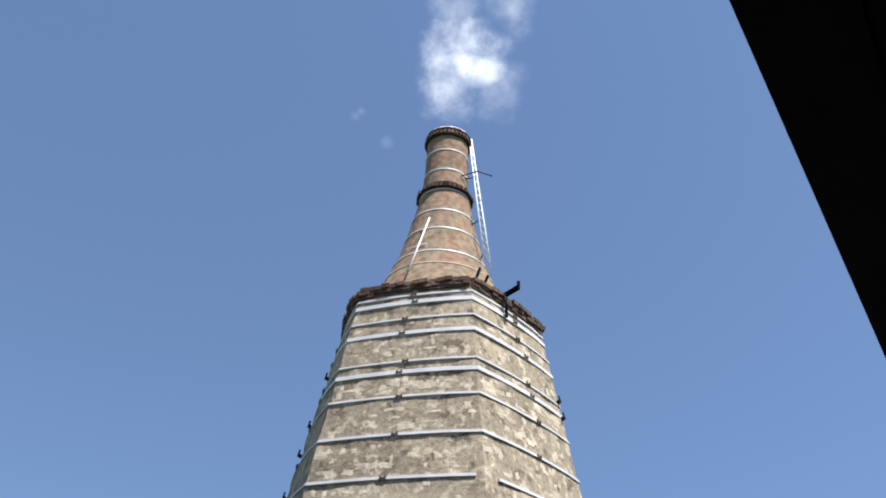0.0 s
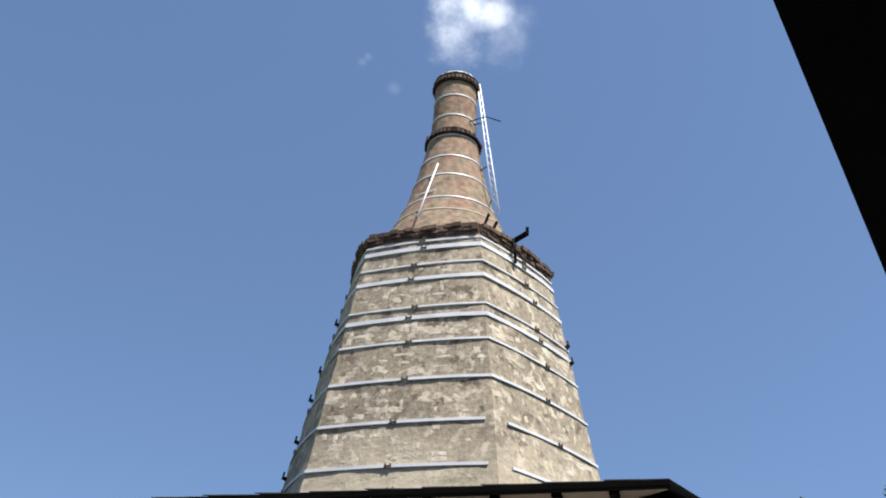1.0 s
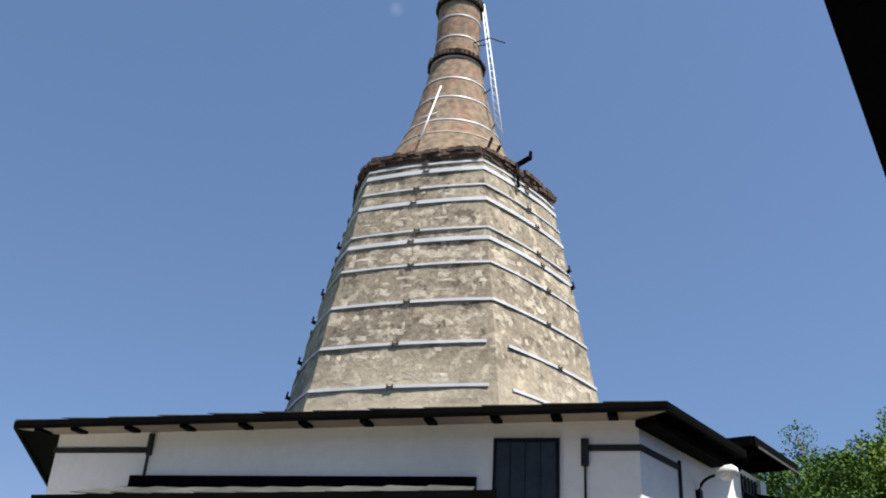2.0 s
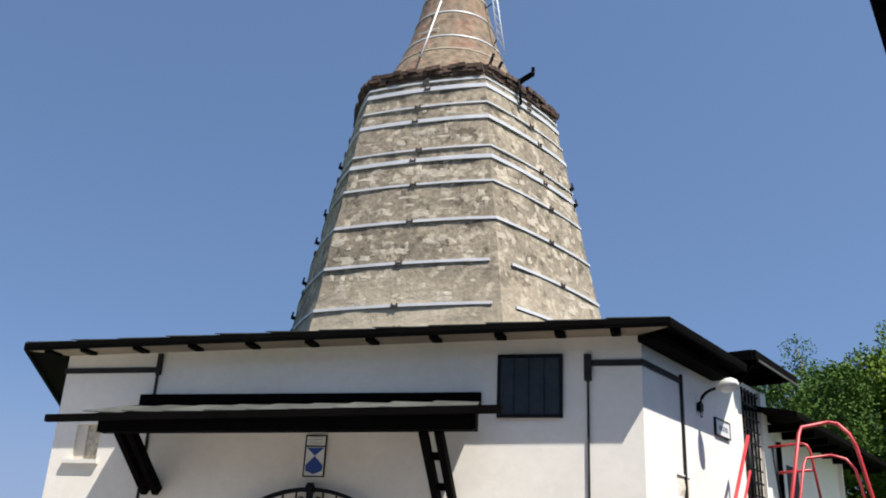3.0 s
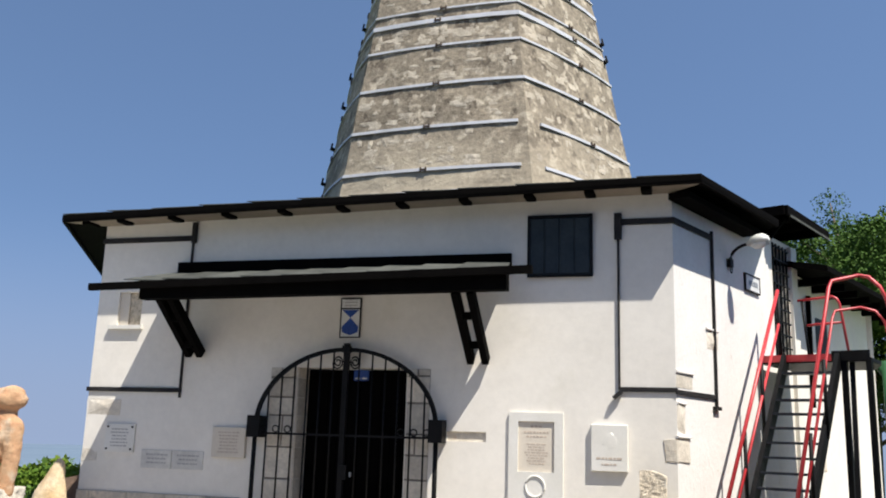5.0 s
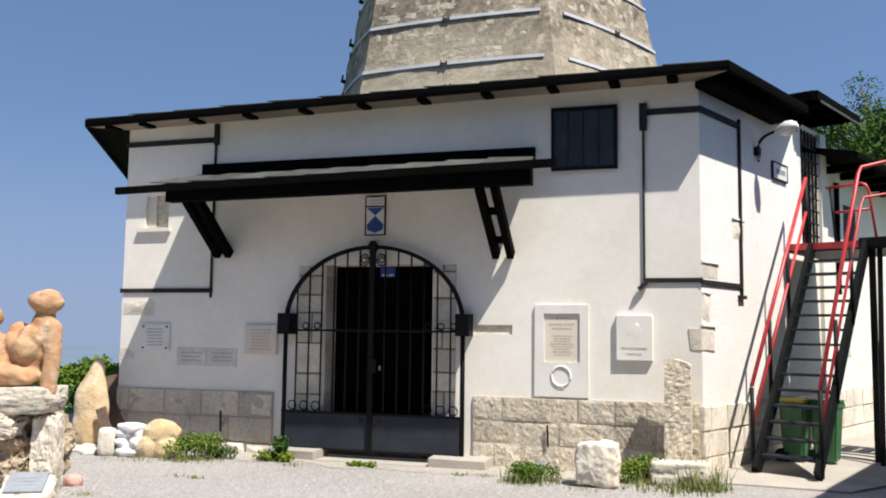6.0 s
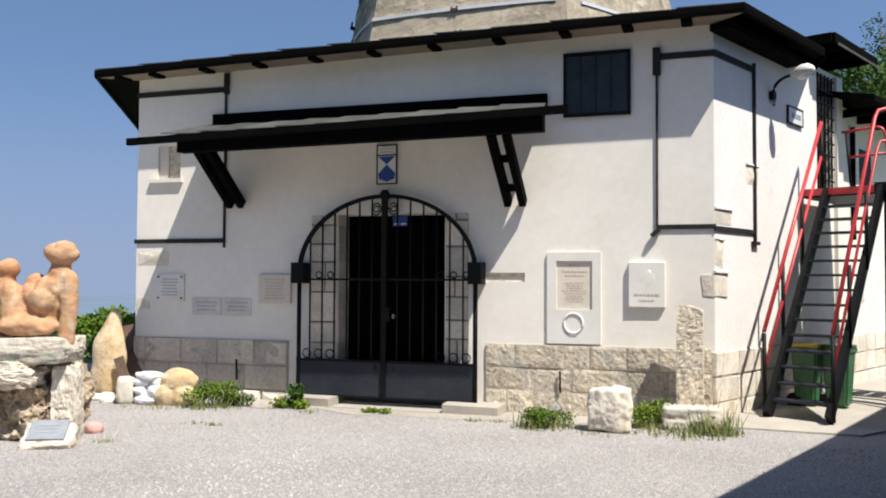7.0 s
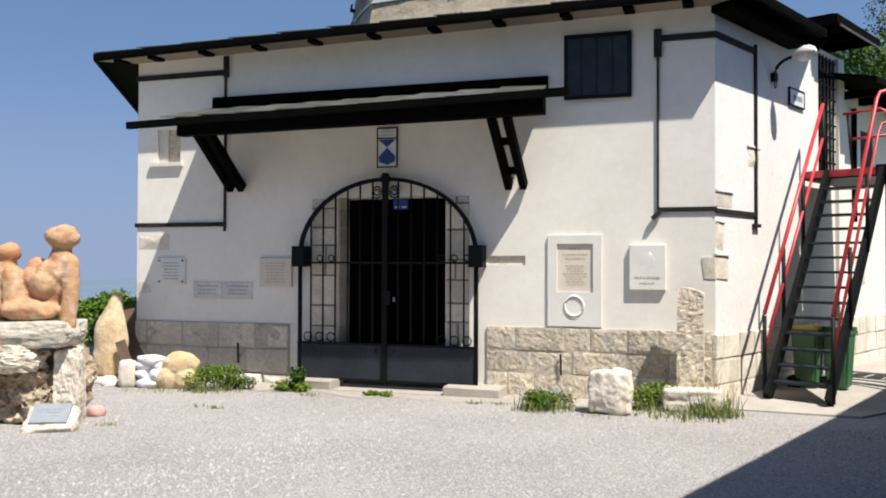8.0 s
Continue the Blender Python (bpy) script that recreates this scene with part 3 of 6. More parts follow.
panel(bm, -4.42, -3.36, GZ - 0.3, 4.7, -0.5, 0.0, [(-4.12, -3.45, 2.78, 4.62)], SIDE)
part("side_wall", bm, STUCCO, house)
bm = bmesh.new()
panel(bm, -9.0, -4.42, GZ - 0.3, 4.27, -0.5, 0.0, [], SIDE)
part("side_wall", bm, STUCCO, house)
left_end = FRONT @ Vector((L, 0, 0))
LEFT = Matrix.Translation(left_end) @ Matrix.Rotation(math.atan2(0.966, -0.26), 4, "Z")
bm = bmesh.new()
panel(bm, 0.0, 9.0, GZ - 0.3, 4.55, 0.0, 0.5, [], Matrix.Translation(left_end) @ Matrix.Rotation(math.atan2(0.966, -0.26), 4, "Z") @ Matrix.Diagonal((1, -1, 1, 1)))
part("side_wall", bm, STUCCO, house)


def cross2(p, d, q, e):
    """Where two lines of the plan meet."""
    k = ((q.x - p.x) * e.y - (q.y - p.y) * e.x) / (d.x * e.y - d.y * e.x)
    return p + d * k


OVER, SIDE_OVER, LEFT_OVER, EZ = 0.43, 0.50, 0.61, 4.515
fd = (FRONT.to_3x3() @ Vector((1, 0, 0)))
fn = (FRONT.to_3x3() @ Vector((0, 1, 0)))
sd = (SIDE.to_3x3() @ Vector((-1, 0, 0)))
sn = (SIDE.to_3x3() @ Vector((0, 1, 0)))
ld = Vector((-0.26, 0.966, 0))
ln = Vector((-0.966, -0.26, 0))
corner_r = Vector((2.47, 10.73, 0))
tip_r = cross2(corner_r + fn * OVER, fd, corner_r + sn * SIDE_OVER, sd)
tip_l = cross2(corner_r + fn * OVER, fd, left_end + ln * LEFT_OVER, ld)
end_r = corner_r + sn * SIDE_OVER + sd * 2.35
end_l = left_end + ln * LEFT_OVER + ld * 9
top = Vector((TX, TY, 0))


def eave_z(p):
    """The eaves rise a little towards the right-hand corner."""
    k = max(0.0, min(1.0, (p - tip_r).dot(fd) / 8.9))
    return EZ + 0.14 * (1 - k)


def roof_slab(name, pts_low, pts_high, z0, z1, thick, material, parent, label=""):
    bm = bmesh.new()
    lo = [Vector((p.x, p.y, eave_z(p) - 0.06)) for p in pts_low] + [Vector((p.x, p.y, z1)) for p in pts_high]
    a = [bm.verts.new(p) for p in lo]
    b = [bm.verts.new(p + Vector((0, 0, thick))) for p in lo]
    bm.faces.new(a[::-1])
    bm.faces.new(b)
    for k in range(len(a)):
        m = (k + 1) % len(a)
        bm.faces.new((a[k], a[m], b[m], b[k]))
    return part(name, bm, material, parent, label)


def toward(p, k):
    return p.lerp(top, k)


roof_slab("roof", [tip_r, tip_l], [toward(tip_l, 0.72), toward(tip_r, 0.62)], EZ - 0.06, 5.3, 0.07, DARKWOOD, house, "low dark roof skirting the tower")
roof_slab("roof", [end_r, tip_r], [toward(tip_r, 0.62), corner_r + sd * 5.9 - sn * 1.2], EZ - 0.06, 5.3, 0.07, DARKWOOD, house)
back_r = corner_r + sd * 9 - sn * 0.3
bm = bmesh.new()
beam(bm, left_end + ld * 8.8 + Vector((0, 0, 2.2)), corner_r + sd * 8.8 + Vector((0, 0, 2.2)), 0.4, 4.7)
part("rear_wall", bm, STUCCO, house)
roof_slab("roof", [end_l, back_r], [toward(back_r, 0.5), toward(end_l, 0.5)], EZ - 0.06, 5.3, 0.07, DARKWOOD, house)
roof_slab("roof", [back_r, corner_r + sd * 2.35 - sn * 0.3], [toward(end_r, 0.6), toward(back_r, 0.5)], EZ - 0.06, 5.3, 0.07, DARKWOOD, house)
roof_slab("roof", [tip_l, end_l], [toward(end_l, 0.5), toward(tip_l, 0.72)], EZ - 0.06, 5.3, 0.07, DARKWOOD, house)

SOFFIT = mat("beige_soffit_plaster", (0.31, 0.255, 0.19), (0.23, 0.19, 0.145), 0.9, 1.5, 20, 0.3, spread=0.1)

# ---- eaves, straps and wall pieces of the kiln house ----


def wall_part(name, x0, x1, z0, z1, y0, y1, material, parent=None, label="", m=None):
    return part(name, bar((x0, y0, z0), (x1, y1, z1), FRONT if m is None else m), material, parent or house, label)


for k, x in enumerate((0.29, 0.97, 1.72, 2.56, 3.41, 4.25, 5.10, 5.95, 6.79, 7.62, 8.2)):
    p = FRONT @ Vector((x, 0.3, 0))
    z = eave_z(p) - 0.082
    wall_part("rafter", x - 0.06, x + 0.06, z - 0.04, z + 0.05, 0.12, 0.36, DARKWOOD, label="black rafter end" if not k else "")
bm = bmesh.new()
rim = [tip_r - fn * 0.055, tip_l - fn * 0.055, FRONT @ Vector((L, -0.01, 0)), FRONT @ Vector((0, -0.01, 0))]
vs = [bm.verts.new(Vector((p.x, p.y, eave_z(p) - 0.085 + (0.004 if k > 1 else 0.0)))) for k, p in enumerate(rim)]
vs += [bm.verts.new(v.co + Vector((0, 0, 0.012))) for v in vs]
for q in ((3, 2, 1, 0), (4, 5, 6, 7), (0, 1, 5, 4), (1, 2, 6, 5), (2, 3, 7, 6), (3, 0, 4, 7)):
    bm.faces.new([vs[i] for i in q])
part("soffit", bm, SOFFIT, house, "beige plastered eaves soffit")
bm = bmesh.new()
inner_r, inner_l = tip_r - fn * 0.03, tip_l - fn * 0.03
up = Vector((0, 0, 1))
beam(bm, inner_r + up * (eave_z(tip_r) - 0.038), inner_l + up * (EZ - 0.038), 0.05, 0.105)
part("fascia", bm, DARKWOOD, house, "black eaves board")
bm = bmesh.new()
beam(bm, tip_r - sn * 0.03 + up * (eave_z(tip_r) - 0.038), end_r - sn * 0.03 + up * (eave_z(end_r) - 0.038), 0.05, 0.105)
part("fascia", bm, DARKWOOD, house)
bm = bmesh.new()
beam(bm, tip_l - ln * 0.03 + up * (EZ - 0.038), end_l - ln * 0.03 + up * (EZ - 0.038), 0.05, 0.105)
part("fascia", bm, DARKWOOD, house)
# lowest row of roof sheets, each lapped over the next
span = (tip_l - tip_r).length
count = 12
for k in range(count):
    a = tip_r + fd * (span * k / count) - fn * 0.02
    b = tip_r + fd * (span * (k + 1.02) / count) - fn * 0.02
    bm = bmesh.new()
    lo, hi = eave_z(a) + 0.012, eave_z(b) + 0.030 + rnd.uniform(-0.004, 0.008)
    pts = [a + up * lo, b + up * hi, b - fn * 0.6 + up * (hi + 0.12), a - fn * 0.6 + up * (lo + 0.12)]
    vs = [bm.verts.new(p) for p in pts] + [bm.verts.new(p + up * 0.012) for p in pts]
    for q in ((3, 2, 1, 0), (4, 5, 6, 7), (0, 1, 5, 4), (1, 2, 6, 5), (2, 3, 7, 6), (3, 0, 4, 7)):
        bm.faces.new([vs[i] for i in q])
    part("roof_sheet", bm, SLATE, house)

wall_part("wall_plate", -2.3, 0.10, 4.46, 4.54, 0.0, 0.26, DARKWOOD, label="black timber plate under the side eave", m=SIDE)
# iron tie straps clasping the corners
strap_label = "dark grey flat iron wall tie"
for name, m, x0, x1, z0, z1, d in (
        ("wall_tie", FRONT, -0.02, 0.61, 4.185, 4.26, 0.022), ("wall_tie", SIDE, -1.12, 0.02, 4.19, 4.265, 0.022), ("wall_tie", FRONT, 0.61, 0.70, 4.0, 4.33, 0.05),
        ("wall_tie", FRONT, 0.642, 0.668, 2.16, 4.0, 0.028), ("wall_tie", FRONT, -0.02, 0.66, 2.14, 2.195, 0.022), ("wall_tie", SIDE, -1.12, 0.02, 2.12, 2.175, 0.022),
        ("wall_tie", SIDE, -1.158, -1.12, 2.03, 4.31, 0.036), ("wall_tie", SIDE, -1.23, -1.05, 1.985, 2.03, 0.05),
        ("wall_tie", FRONT, 6.64, 8.13, 4.175, 4.25, 0.022), ("wall_tie", FRONT, 6.57, 6.64, 4.14, 4.44, 0.045), ("wall_tie", FRONT, 6.606, 6.634, 1.965, 4.14, 0.028),
        ("wall_tie", FRONT, 6.60, 8.13, 2.035, 2.095, 0.022)):
    wall_part(name, x0, x1, z0, z1, 0.002, d, TRIM, label=strap_label, m=m)
bm = bmesh.new()
beam(bm, FRONT @ Vector((0.63, 0.03, 2.14)), FRONT @ Vector((0.72, 0.055, 2.06)), 0.05, 0.05)
part("wall_tie", bm, TRIM, house)

# walled-up niche and slot
wall_part("niche_slab", 7.37, 7.76, 2.97, 3.45, -0.5, -0.06, RUBBLE, label="pale stone slab set in a niche")
wall_part("niche_slab", 7.60, 7.756, 2.972, 3.448, -0.058, -0.035, CREAM)
wall_part("niche_sill", 7.32, 7.87, 2.915, 2.97, 0.0, 0.055, PLAQUE, label="thin white stone sill")
wall_part("slot_stone", 2.28, 2.78, 1.50, 1.62, -0.5, -0.03, PALE, label="pale stone block in a slot")

# window with a slate-blue metal shutter
win = thing("window_1", "slate-blue metal shutter in a black frame under the eaves", "window", kind="structure")
part("shutter_back", bar((0.99, -0.04, 3.565), (1.76, 0.02, 4.32), FRONT), SHUTTER, win)
for x0, x1 in ((1.0, 1.185), (1.195, 1.375), (1.385, 1.565), (1.575, 1.75)):
    part("pane", fresh((stone, x0, x1, 3.58, 4.30, 0.02, 0.034, FRONT, 0.01, 0.002)), SHUTTER, win)
for x0, x1, z0, z1 in ((0.965, 0.99, 3.545, 4.34), (1.76, 1.785, 3.545, 4.34), (0.99, 1.76, 4.305, 4.34), (0.99, 1.76, 3.545, 3.565)):
    part("window_frame", bar((x0, -0.03, z0), (x1, 0.045, z1), FRONT), IRON, win)

# doorway: stone surround, dark room, leaves
for side, (xa, xb) in enumerate(((GATE_L, 5.26), (3.01, GATE_R))):
    z, k = -0.05, 0
    while z < 2.38:
        h = min(2.40 - z, rnd.uniform(0.24, 0.42))
        if 2.40 - z - h < 0.1:
            h = 2.40 - z
        xm = xa + (xb - xa) * rnd.uniform(0.4, 0.6)
        for x0, x1 in (((xa, xm), (xm, xb)) if k % 3 == 1 else ((xa, xb),)):
            part("surround_stone", fresh((stone, x0 + 0.006, x1 - 0.006, z + 0.006, z + h - 0.006, -0.02, 0.014 + rnd.uniform(-0.004, 0.006), FRONT, 0.01, 0.006)), SURROUND, house)
        # the same course returns along the reveal
        y0, y1 = ((GATE_L - 0.016, GATE_L - 0.002) if side == 0 else (GATE_R + 0.002, GATE_R + 0.016))
        part("jamb_stone", bar((y0, -0.53, z + 0.006), (y1, -0.024, z + h - 0.006), FRONT), SURROUND, house)
        z += h
        k += 1
for x0, x1 in ((GATE_L + 0.012, 5.25), (3.02, GATE_R - 0.012)):
    wall_part("surround_joint", x0, x1, -0.05, 2.385, -0.01, 0.004, DARK_JOINT)
# evenly dark box added behind the leaves, which hide it
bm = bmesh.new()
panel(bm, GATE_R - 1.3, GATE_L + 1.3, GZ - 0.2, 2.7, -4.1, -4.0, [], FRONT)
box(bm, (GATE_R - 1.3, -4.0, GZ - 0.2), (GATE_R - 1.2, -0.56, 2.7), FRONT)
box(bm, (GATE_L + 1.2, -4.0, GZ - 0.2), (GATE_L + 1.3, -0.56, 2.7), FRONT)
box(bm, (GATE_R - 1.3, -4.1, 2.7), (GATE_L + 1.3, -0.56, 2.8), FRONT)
tagged(part("interior_wall", bm, INSIDE), "plain dark walls added behind the door leaves", "wall", kind="structure")
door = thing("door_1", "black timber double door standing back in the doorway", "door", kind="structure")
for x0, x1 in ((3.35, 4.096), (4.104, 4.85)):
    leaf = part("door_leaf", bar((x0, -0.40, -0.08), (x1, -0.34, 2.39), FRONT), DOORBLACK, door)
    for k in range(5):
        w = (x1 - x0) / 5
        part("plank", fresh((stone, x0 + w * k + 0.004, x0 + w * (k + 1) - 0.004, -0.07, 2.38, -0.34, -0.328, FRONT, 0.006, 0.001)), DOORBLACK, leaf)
part("door_handle", fresh((box, (4.165, -0.328, 1.0), (4.185, -0.29, 1.06), FRONT)), SILVER, door, "small bright metal handle")

# blue plate over the door
plate = thing("door_plate", "small blue enamel plate with white lettering over the door", "sign")
part("plate", bar((3.98, -0.328, 2.25), (4.19, -0.31, 2.39), FRONT), BLUE, plate)
for x0, x1 in ((4.00, 4.07), (4.10, 4.17)):
    part("lettering", bar((x0, -0.31, 2.27), (x1, -0.307, 2.29), FRONT), WHITE, plate)

# ---- iron gate ----
gate = thing("iron_gate", "black wrought-iron double gate with arched top and sheet-metal foot", "gate")
GY = 0.12
GA, GB, GS, GH = 5.37, 2.89, 1.62, 1.0
GC, GW = (GA + GB) / 2, (GA - GB) / 2


def arch_z(x):
    k = max(0.0, 1 - ((x - GC) / GW) ** 2)
    return GS + GH * math.sqrt(k)


def gp(x, z, y=GY):
    return FRONT @ Vector((x, y, z))


bm = bmesh.new()
tube(bm, [gp(GA, -0.03), gp(GA, GS)], 0.03, 8)
tube(bm, [gp(GB, -0.03), gp(GB, GS)], 0.03, 8)
for k in range(32):
    ends = [gp(GC + GW * math.cos(a), GS + GH * math.sin(a)) for a in (math.pi * k / 32, math.pi * (k + 1.06) / 32)]
    beam(bm, ends[0], ends[1], 0.05, 0.05, fn)
part("gate_frame", bm, IRON, gate)
for k in range(13):
    x = GB + (GA - GB) * (k + 0.9) / 13.8
    if abs(x - GC) < 0.06:
        continue
    bm = bmesh.new()
    tube(bm, [gp(x, 0.44), gp(x, arch_z(x))], 0.013, 6)
    part("gate_bar", bm, IRON, gate)
part("middle_post", fresh((box, (GC - 0.035, GY - 0.03, -0.02), (GC + 0.035, GY + 0.035, 2.70), FRONT), (box, (GC - 0.05, GY - 0.04, 2.58), (GC + 0.05, GY + 0.05, 2.67), FRONT)), IRON, gate)
for z in (1.525,):
    part("gate_rail", bar((GB, GY - 0.015, z - 0.014), (GA, GY + 0.015, z + 0.014), FRONT), IRON, gate)
for x0, x1 in ((GB - 0.02, GC - 0.012), (GC + 0.012, GA + 0.03)):
    sheet = part("gate_sheet", bar((x0, GY - 0.012, -0.03), (x1, GY + 0.012, 0.455), FRONT), GATE_SHEET, gate, "dark grey sheet-metal foot panel")
    part("sheet_rim", bar((x0, GY - 0.02, 0.44), (x1, GY + 0.022, 0.468), FRONT), IRON, sheet)
    part("sheet_rim", bar((x0, GY - 0.02, -0.03), (x1, GY + 0.022, -0.004), FRONT), IRON, sheet)
    xk = GC + (0.13 if x0 > GC - 0.1 else -0.13)
    part("bolt", bar((xk - 0.015, GY + 0.012, 0.35), (xk + 0.015, GY + 0.03, 0.40), FRONT), TRIM, sheet)
for x in (GA + 0.0, GB - 0.01):
    part("hinge_box", fresh((box, (x - 0.09, 0.0, 1.47), (x + 0.09, GY + 0.08, 1.75), FRONT)), IRON, gate, "black hinge box on the wall")
for x0 in (GA, GB):
    for k in range(3):
        x = x0 + (-1 if x0 == GA else 1) * (0.12 + 0.17 * k)
        for z, r in ((1.585, 0.042), (0.535, 0.058)):
            bm = bmesh.new()
            tube(bm, [gp(x + r * math.cos(a), z + r * math.sin(a)) for a in [math.pi * 2 * q / 14 for q in range(14)]], 0.009, 5, True)
            part("scroll", bm, IRON, gate)
for sgn in (-1, 1):
    bm = bmesh.new()
    tube(bm, [gp(GC + sgn * (0.12 + (0.02 + 0.055 * q / 20) * math.cos(q * 0.62)), 2.46 + (0.02 + 0.075 * q / 20) * math.sin(q * 0.62)) for q in range(21)], 0.011, 5)
    part("scroll", bm, IRON, gate, "curled iron scroll")
part("lock", bar((GC - 0.09, GY + 0.03, 0.98), (GC + 0.02, GY + 0.06, 1.16), FRONT), IRON, gate)

# threshold stones
for x0, x1 in ((4.77, 5.52), (2.50, 3.25)):
    ob = part("step_stone", fresh((stone, x0, x1, GZ - 0.06, -0.01, 0.0, 0.40, FRONT, 0.015, 0.006)), CONCRETE)
    tagged(ob, "worn pale stone block beside the gate threshold", "step", "threshold stones")
tagged(part("threshold", fresh((box, (3.34, -0.5, GZ - 0.2), (4.76, 0.05, -0.09), FRONT), (box, (3.26, 0.05, GZ - 0.2), (4.76, 0.42, GZ + 0.012), FRONT)), CONCRETE), "pale concrete threshold under the gate", "threshold", kind="structure")

# ---- canopy over the gate ----
canopy = thing("canopy", "black timber canopy with grey sheet roof over the gate", "canopy")


def cz(x, off):
    """The canopy's upper side: it falls outwards and sags a little to its far end."""
    return 3.725 - 0.285 * off / 1.05 + (0.02 - 0.012 * (x - 2.0))


n = 9
for k in range(n):
    xa, xb = 1.82 + k * (6.9 - 1.82) / n, 1.82 + (k + 1.07) * (6.9 - 1.82) / n
    bm = bmesh.new()
    wa, wb = 2.0 + k * (6.8 - 2.0) / n, 2.0 + (k + 1.07) * (6.8 - 2.0) / n
    lift = 0.026 + rnd.uniform(-0.008, 0.006)
    pts = [Vector((wa, 0.05, cz(wa, 0.05))), Vector((wb, 0.05, cz(wb, 0.05) + lift)), Vector((xb, 1.06, cz(xb, 1.06) + lift)), Vector((xa, 1.06, cz(xa, 1.06)))]
    vs = [bm.verts.new(FRONT @ p) for p in pts] + [bm.verts.new(FRONT @ (p + up * 0.012)) for p in pts]
    for q in ((3, 2, 1, 0), (4, 5, 6, 7), (0, 1, 5, 4), (1, 2, 6, 5), (2, 3, 7, 6), (3, 0, 4, 7)):
        bm.faces.new([vs[i] for i in q])
    part("roof_sheet", bm, SLATE, canopy)
bm = bmesh.new()
lowers = [Vector((2.0, 0.02, cz(2.0, 0) - 0.05)), Vector((6.8, 0.02, cz(6.8, 0) - 0.05)), Vector((6.9, 1.04, cz(6.9, 1.04) - 0.05)), Vector((1.82, 1.04, cz(1.82, 1.04) - 0.05))]
vs = [bm.verts.new(FRONT @ p) for p in lowers] + [bm.verts.new(FRONT @ (p + up * 0.045)) for p in lowers]
for q in ((3, 2, 1, 0), (4, 5, 6, 7), (0, 1, 5, 4), (1, 2, 6, 5), (2, 3, 7, 6), (3, 0, 4, 7)):
    bm.faces.new([vs[i] for i in q])
part("boarding", bm, DARKWOOD, canopy)
wall_part("wall_board", 1.99, 6.80, 3.70, 3.855, 0.002, 0.07, DARKWOOD, canopy, "black flashing board")
bm = bmesh.new()
beam(bm, FRONT @ Vector((7.43, 1.09, 3.335)), FRONT @ Vector((1.52, 1.09, 3.44)), 0.07, 0.09)
part("gutter_board", bm, DARKWOOD, canopy, "long black front board running past both ends")
bm = bmesh.new()
beam(bm, FRONT @ Vector((6.70, 0.96, 3.276)), FRONT @ Vector((1.83, 0.96, 3.322)), 0.16, 0.20)
part("purlin", bm, DARKWOOD, canopy)
part("end_block", fresh((stone, 1.85, 2.0, 3.335, 3.49, 0.80, 1.03, FRONT, 0.008, 0.004)), SURROUND, canopy, "pale weathered timber end block")
for x in (2.3, 3.2, 4.1, 5.0, 5.9, 6.6):
    bm = bmesh.new()
    beam(bm, FRONT @ Vector((x, 0.03, 3.60)), FRONT @ Vector((x, 1.04, 3.33)), 0.09, 0.1)
    part("rafter", bm, DARKWOOD, canopy)
for x in (6.49, 6.32, 2.48, 2.29):
    bm = bmesh.new()
    beam(bm, FRONT @ Vector((x, 0.045, 2.56 if x > 4 else 2.49)), FRONT @ Vector((x, 0.90, 3.24)), 0.085, 0.13)
    part("strut", bm, DARKWOOD, canopy, "black diagonal timber strut")
for x in (6.405, 2.385):
    for off in (0.24, 0.6):
        bm = bmesh.new()
        z = 2.5 + (off - 0.045) * 0.865
        beam(bm, FRONT @ Vector((x - 0.08, off, z)), FRONT @ Vector((x + 0.08, off, z)), 0.07, 0.09)
        part("strut_block", bm, DARKWOOD, canopy)

# ---- emblem sign ----
sign = thing("emblem_sign", "blue and white shield emblem sign on the wall", "sign")
sx0, sx1, sz0, sz1 = 4.02, 4.28, 2.80, 3.30
part("plate", bar((sx0, 0.002, sz0), (sx1, 0.02, sz1), FRONT), WHITE, sign)
for x0, x1, z0, z1 in ((sx0 - 0.015, sx0, sz0 - 0.015, sz1 + 0.015), (sx1, sx1 + 0.015, sz0 - 0.015, sz1 + 0.015), (sx0, sx1, sz1, sz1 + 0.015), (sx0, sx1, sz0 - 0.015, sz0), (sx0, sx1, 3.165, 3.18)):
    part("rim", bar((x0, 0.002, z0), (x1, 0.026, z1), FRONT), IRON, sign)


def flat(pts, y, material, parent, name):
    bm = bmesh.new()
    a = [bm.verts.new(FRONT @ Vector((x, y, z))) for x, z in pts]
    b = [bm.verts.new(FRONT @ Vector((x, y + 0.003, z))) for x, z in pts]
    bm.faces.new(a)
    bm.faces.new(b[::-1])
    for k in range(len(a)):
        bm.faces.new((a[k], a[(k + 1) % len(a)], b[(k + 1) % len(a)], b[k]))
    return part(name, bm, material, parent)


mx = (sx0 + sx1) / 2
flat([(sx0 + .01, 3.155), (sx1 - .01, 3.155), (mx, 3.05)], 0.0205, BLUE, sign, "blue_triangle")
flat([(mx, 3.05), (sx1 - .01, 2.93), (sx1 - .02, 2.86), (mx, 2.82), (sx0 + .02, 2.86), (sx0 + .01, 2.93)], 0.0205, BLUE, sign, "blue_field")
for z in (3.21, 3.25, 3.285):
    part("lettering", bar((sx0 + 0.04, 0.02, z), (sx1 - 0.04, 0.022, z + 0.014), FRONT), FAINT, sign)

FLUSH = mat("grey_flush_slab", (0.66, 0.64, 0.59), (0.57, 0.55, 0.51), 0.85, 4, 20, 0.3, spread=0.1)

# ---- memorial plaques ----


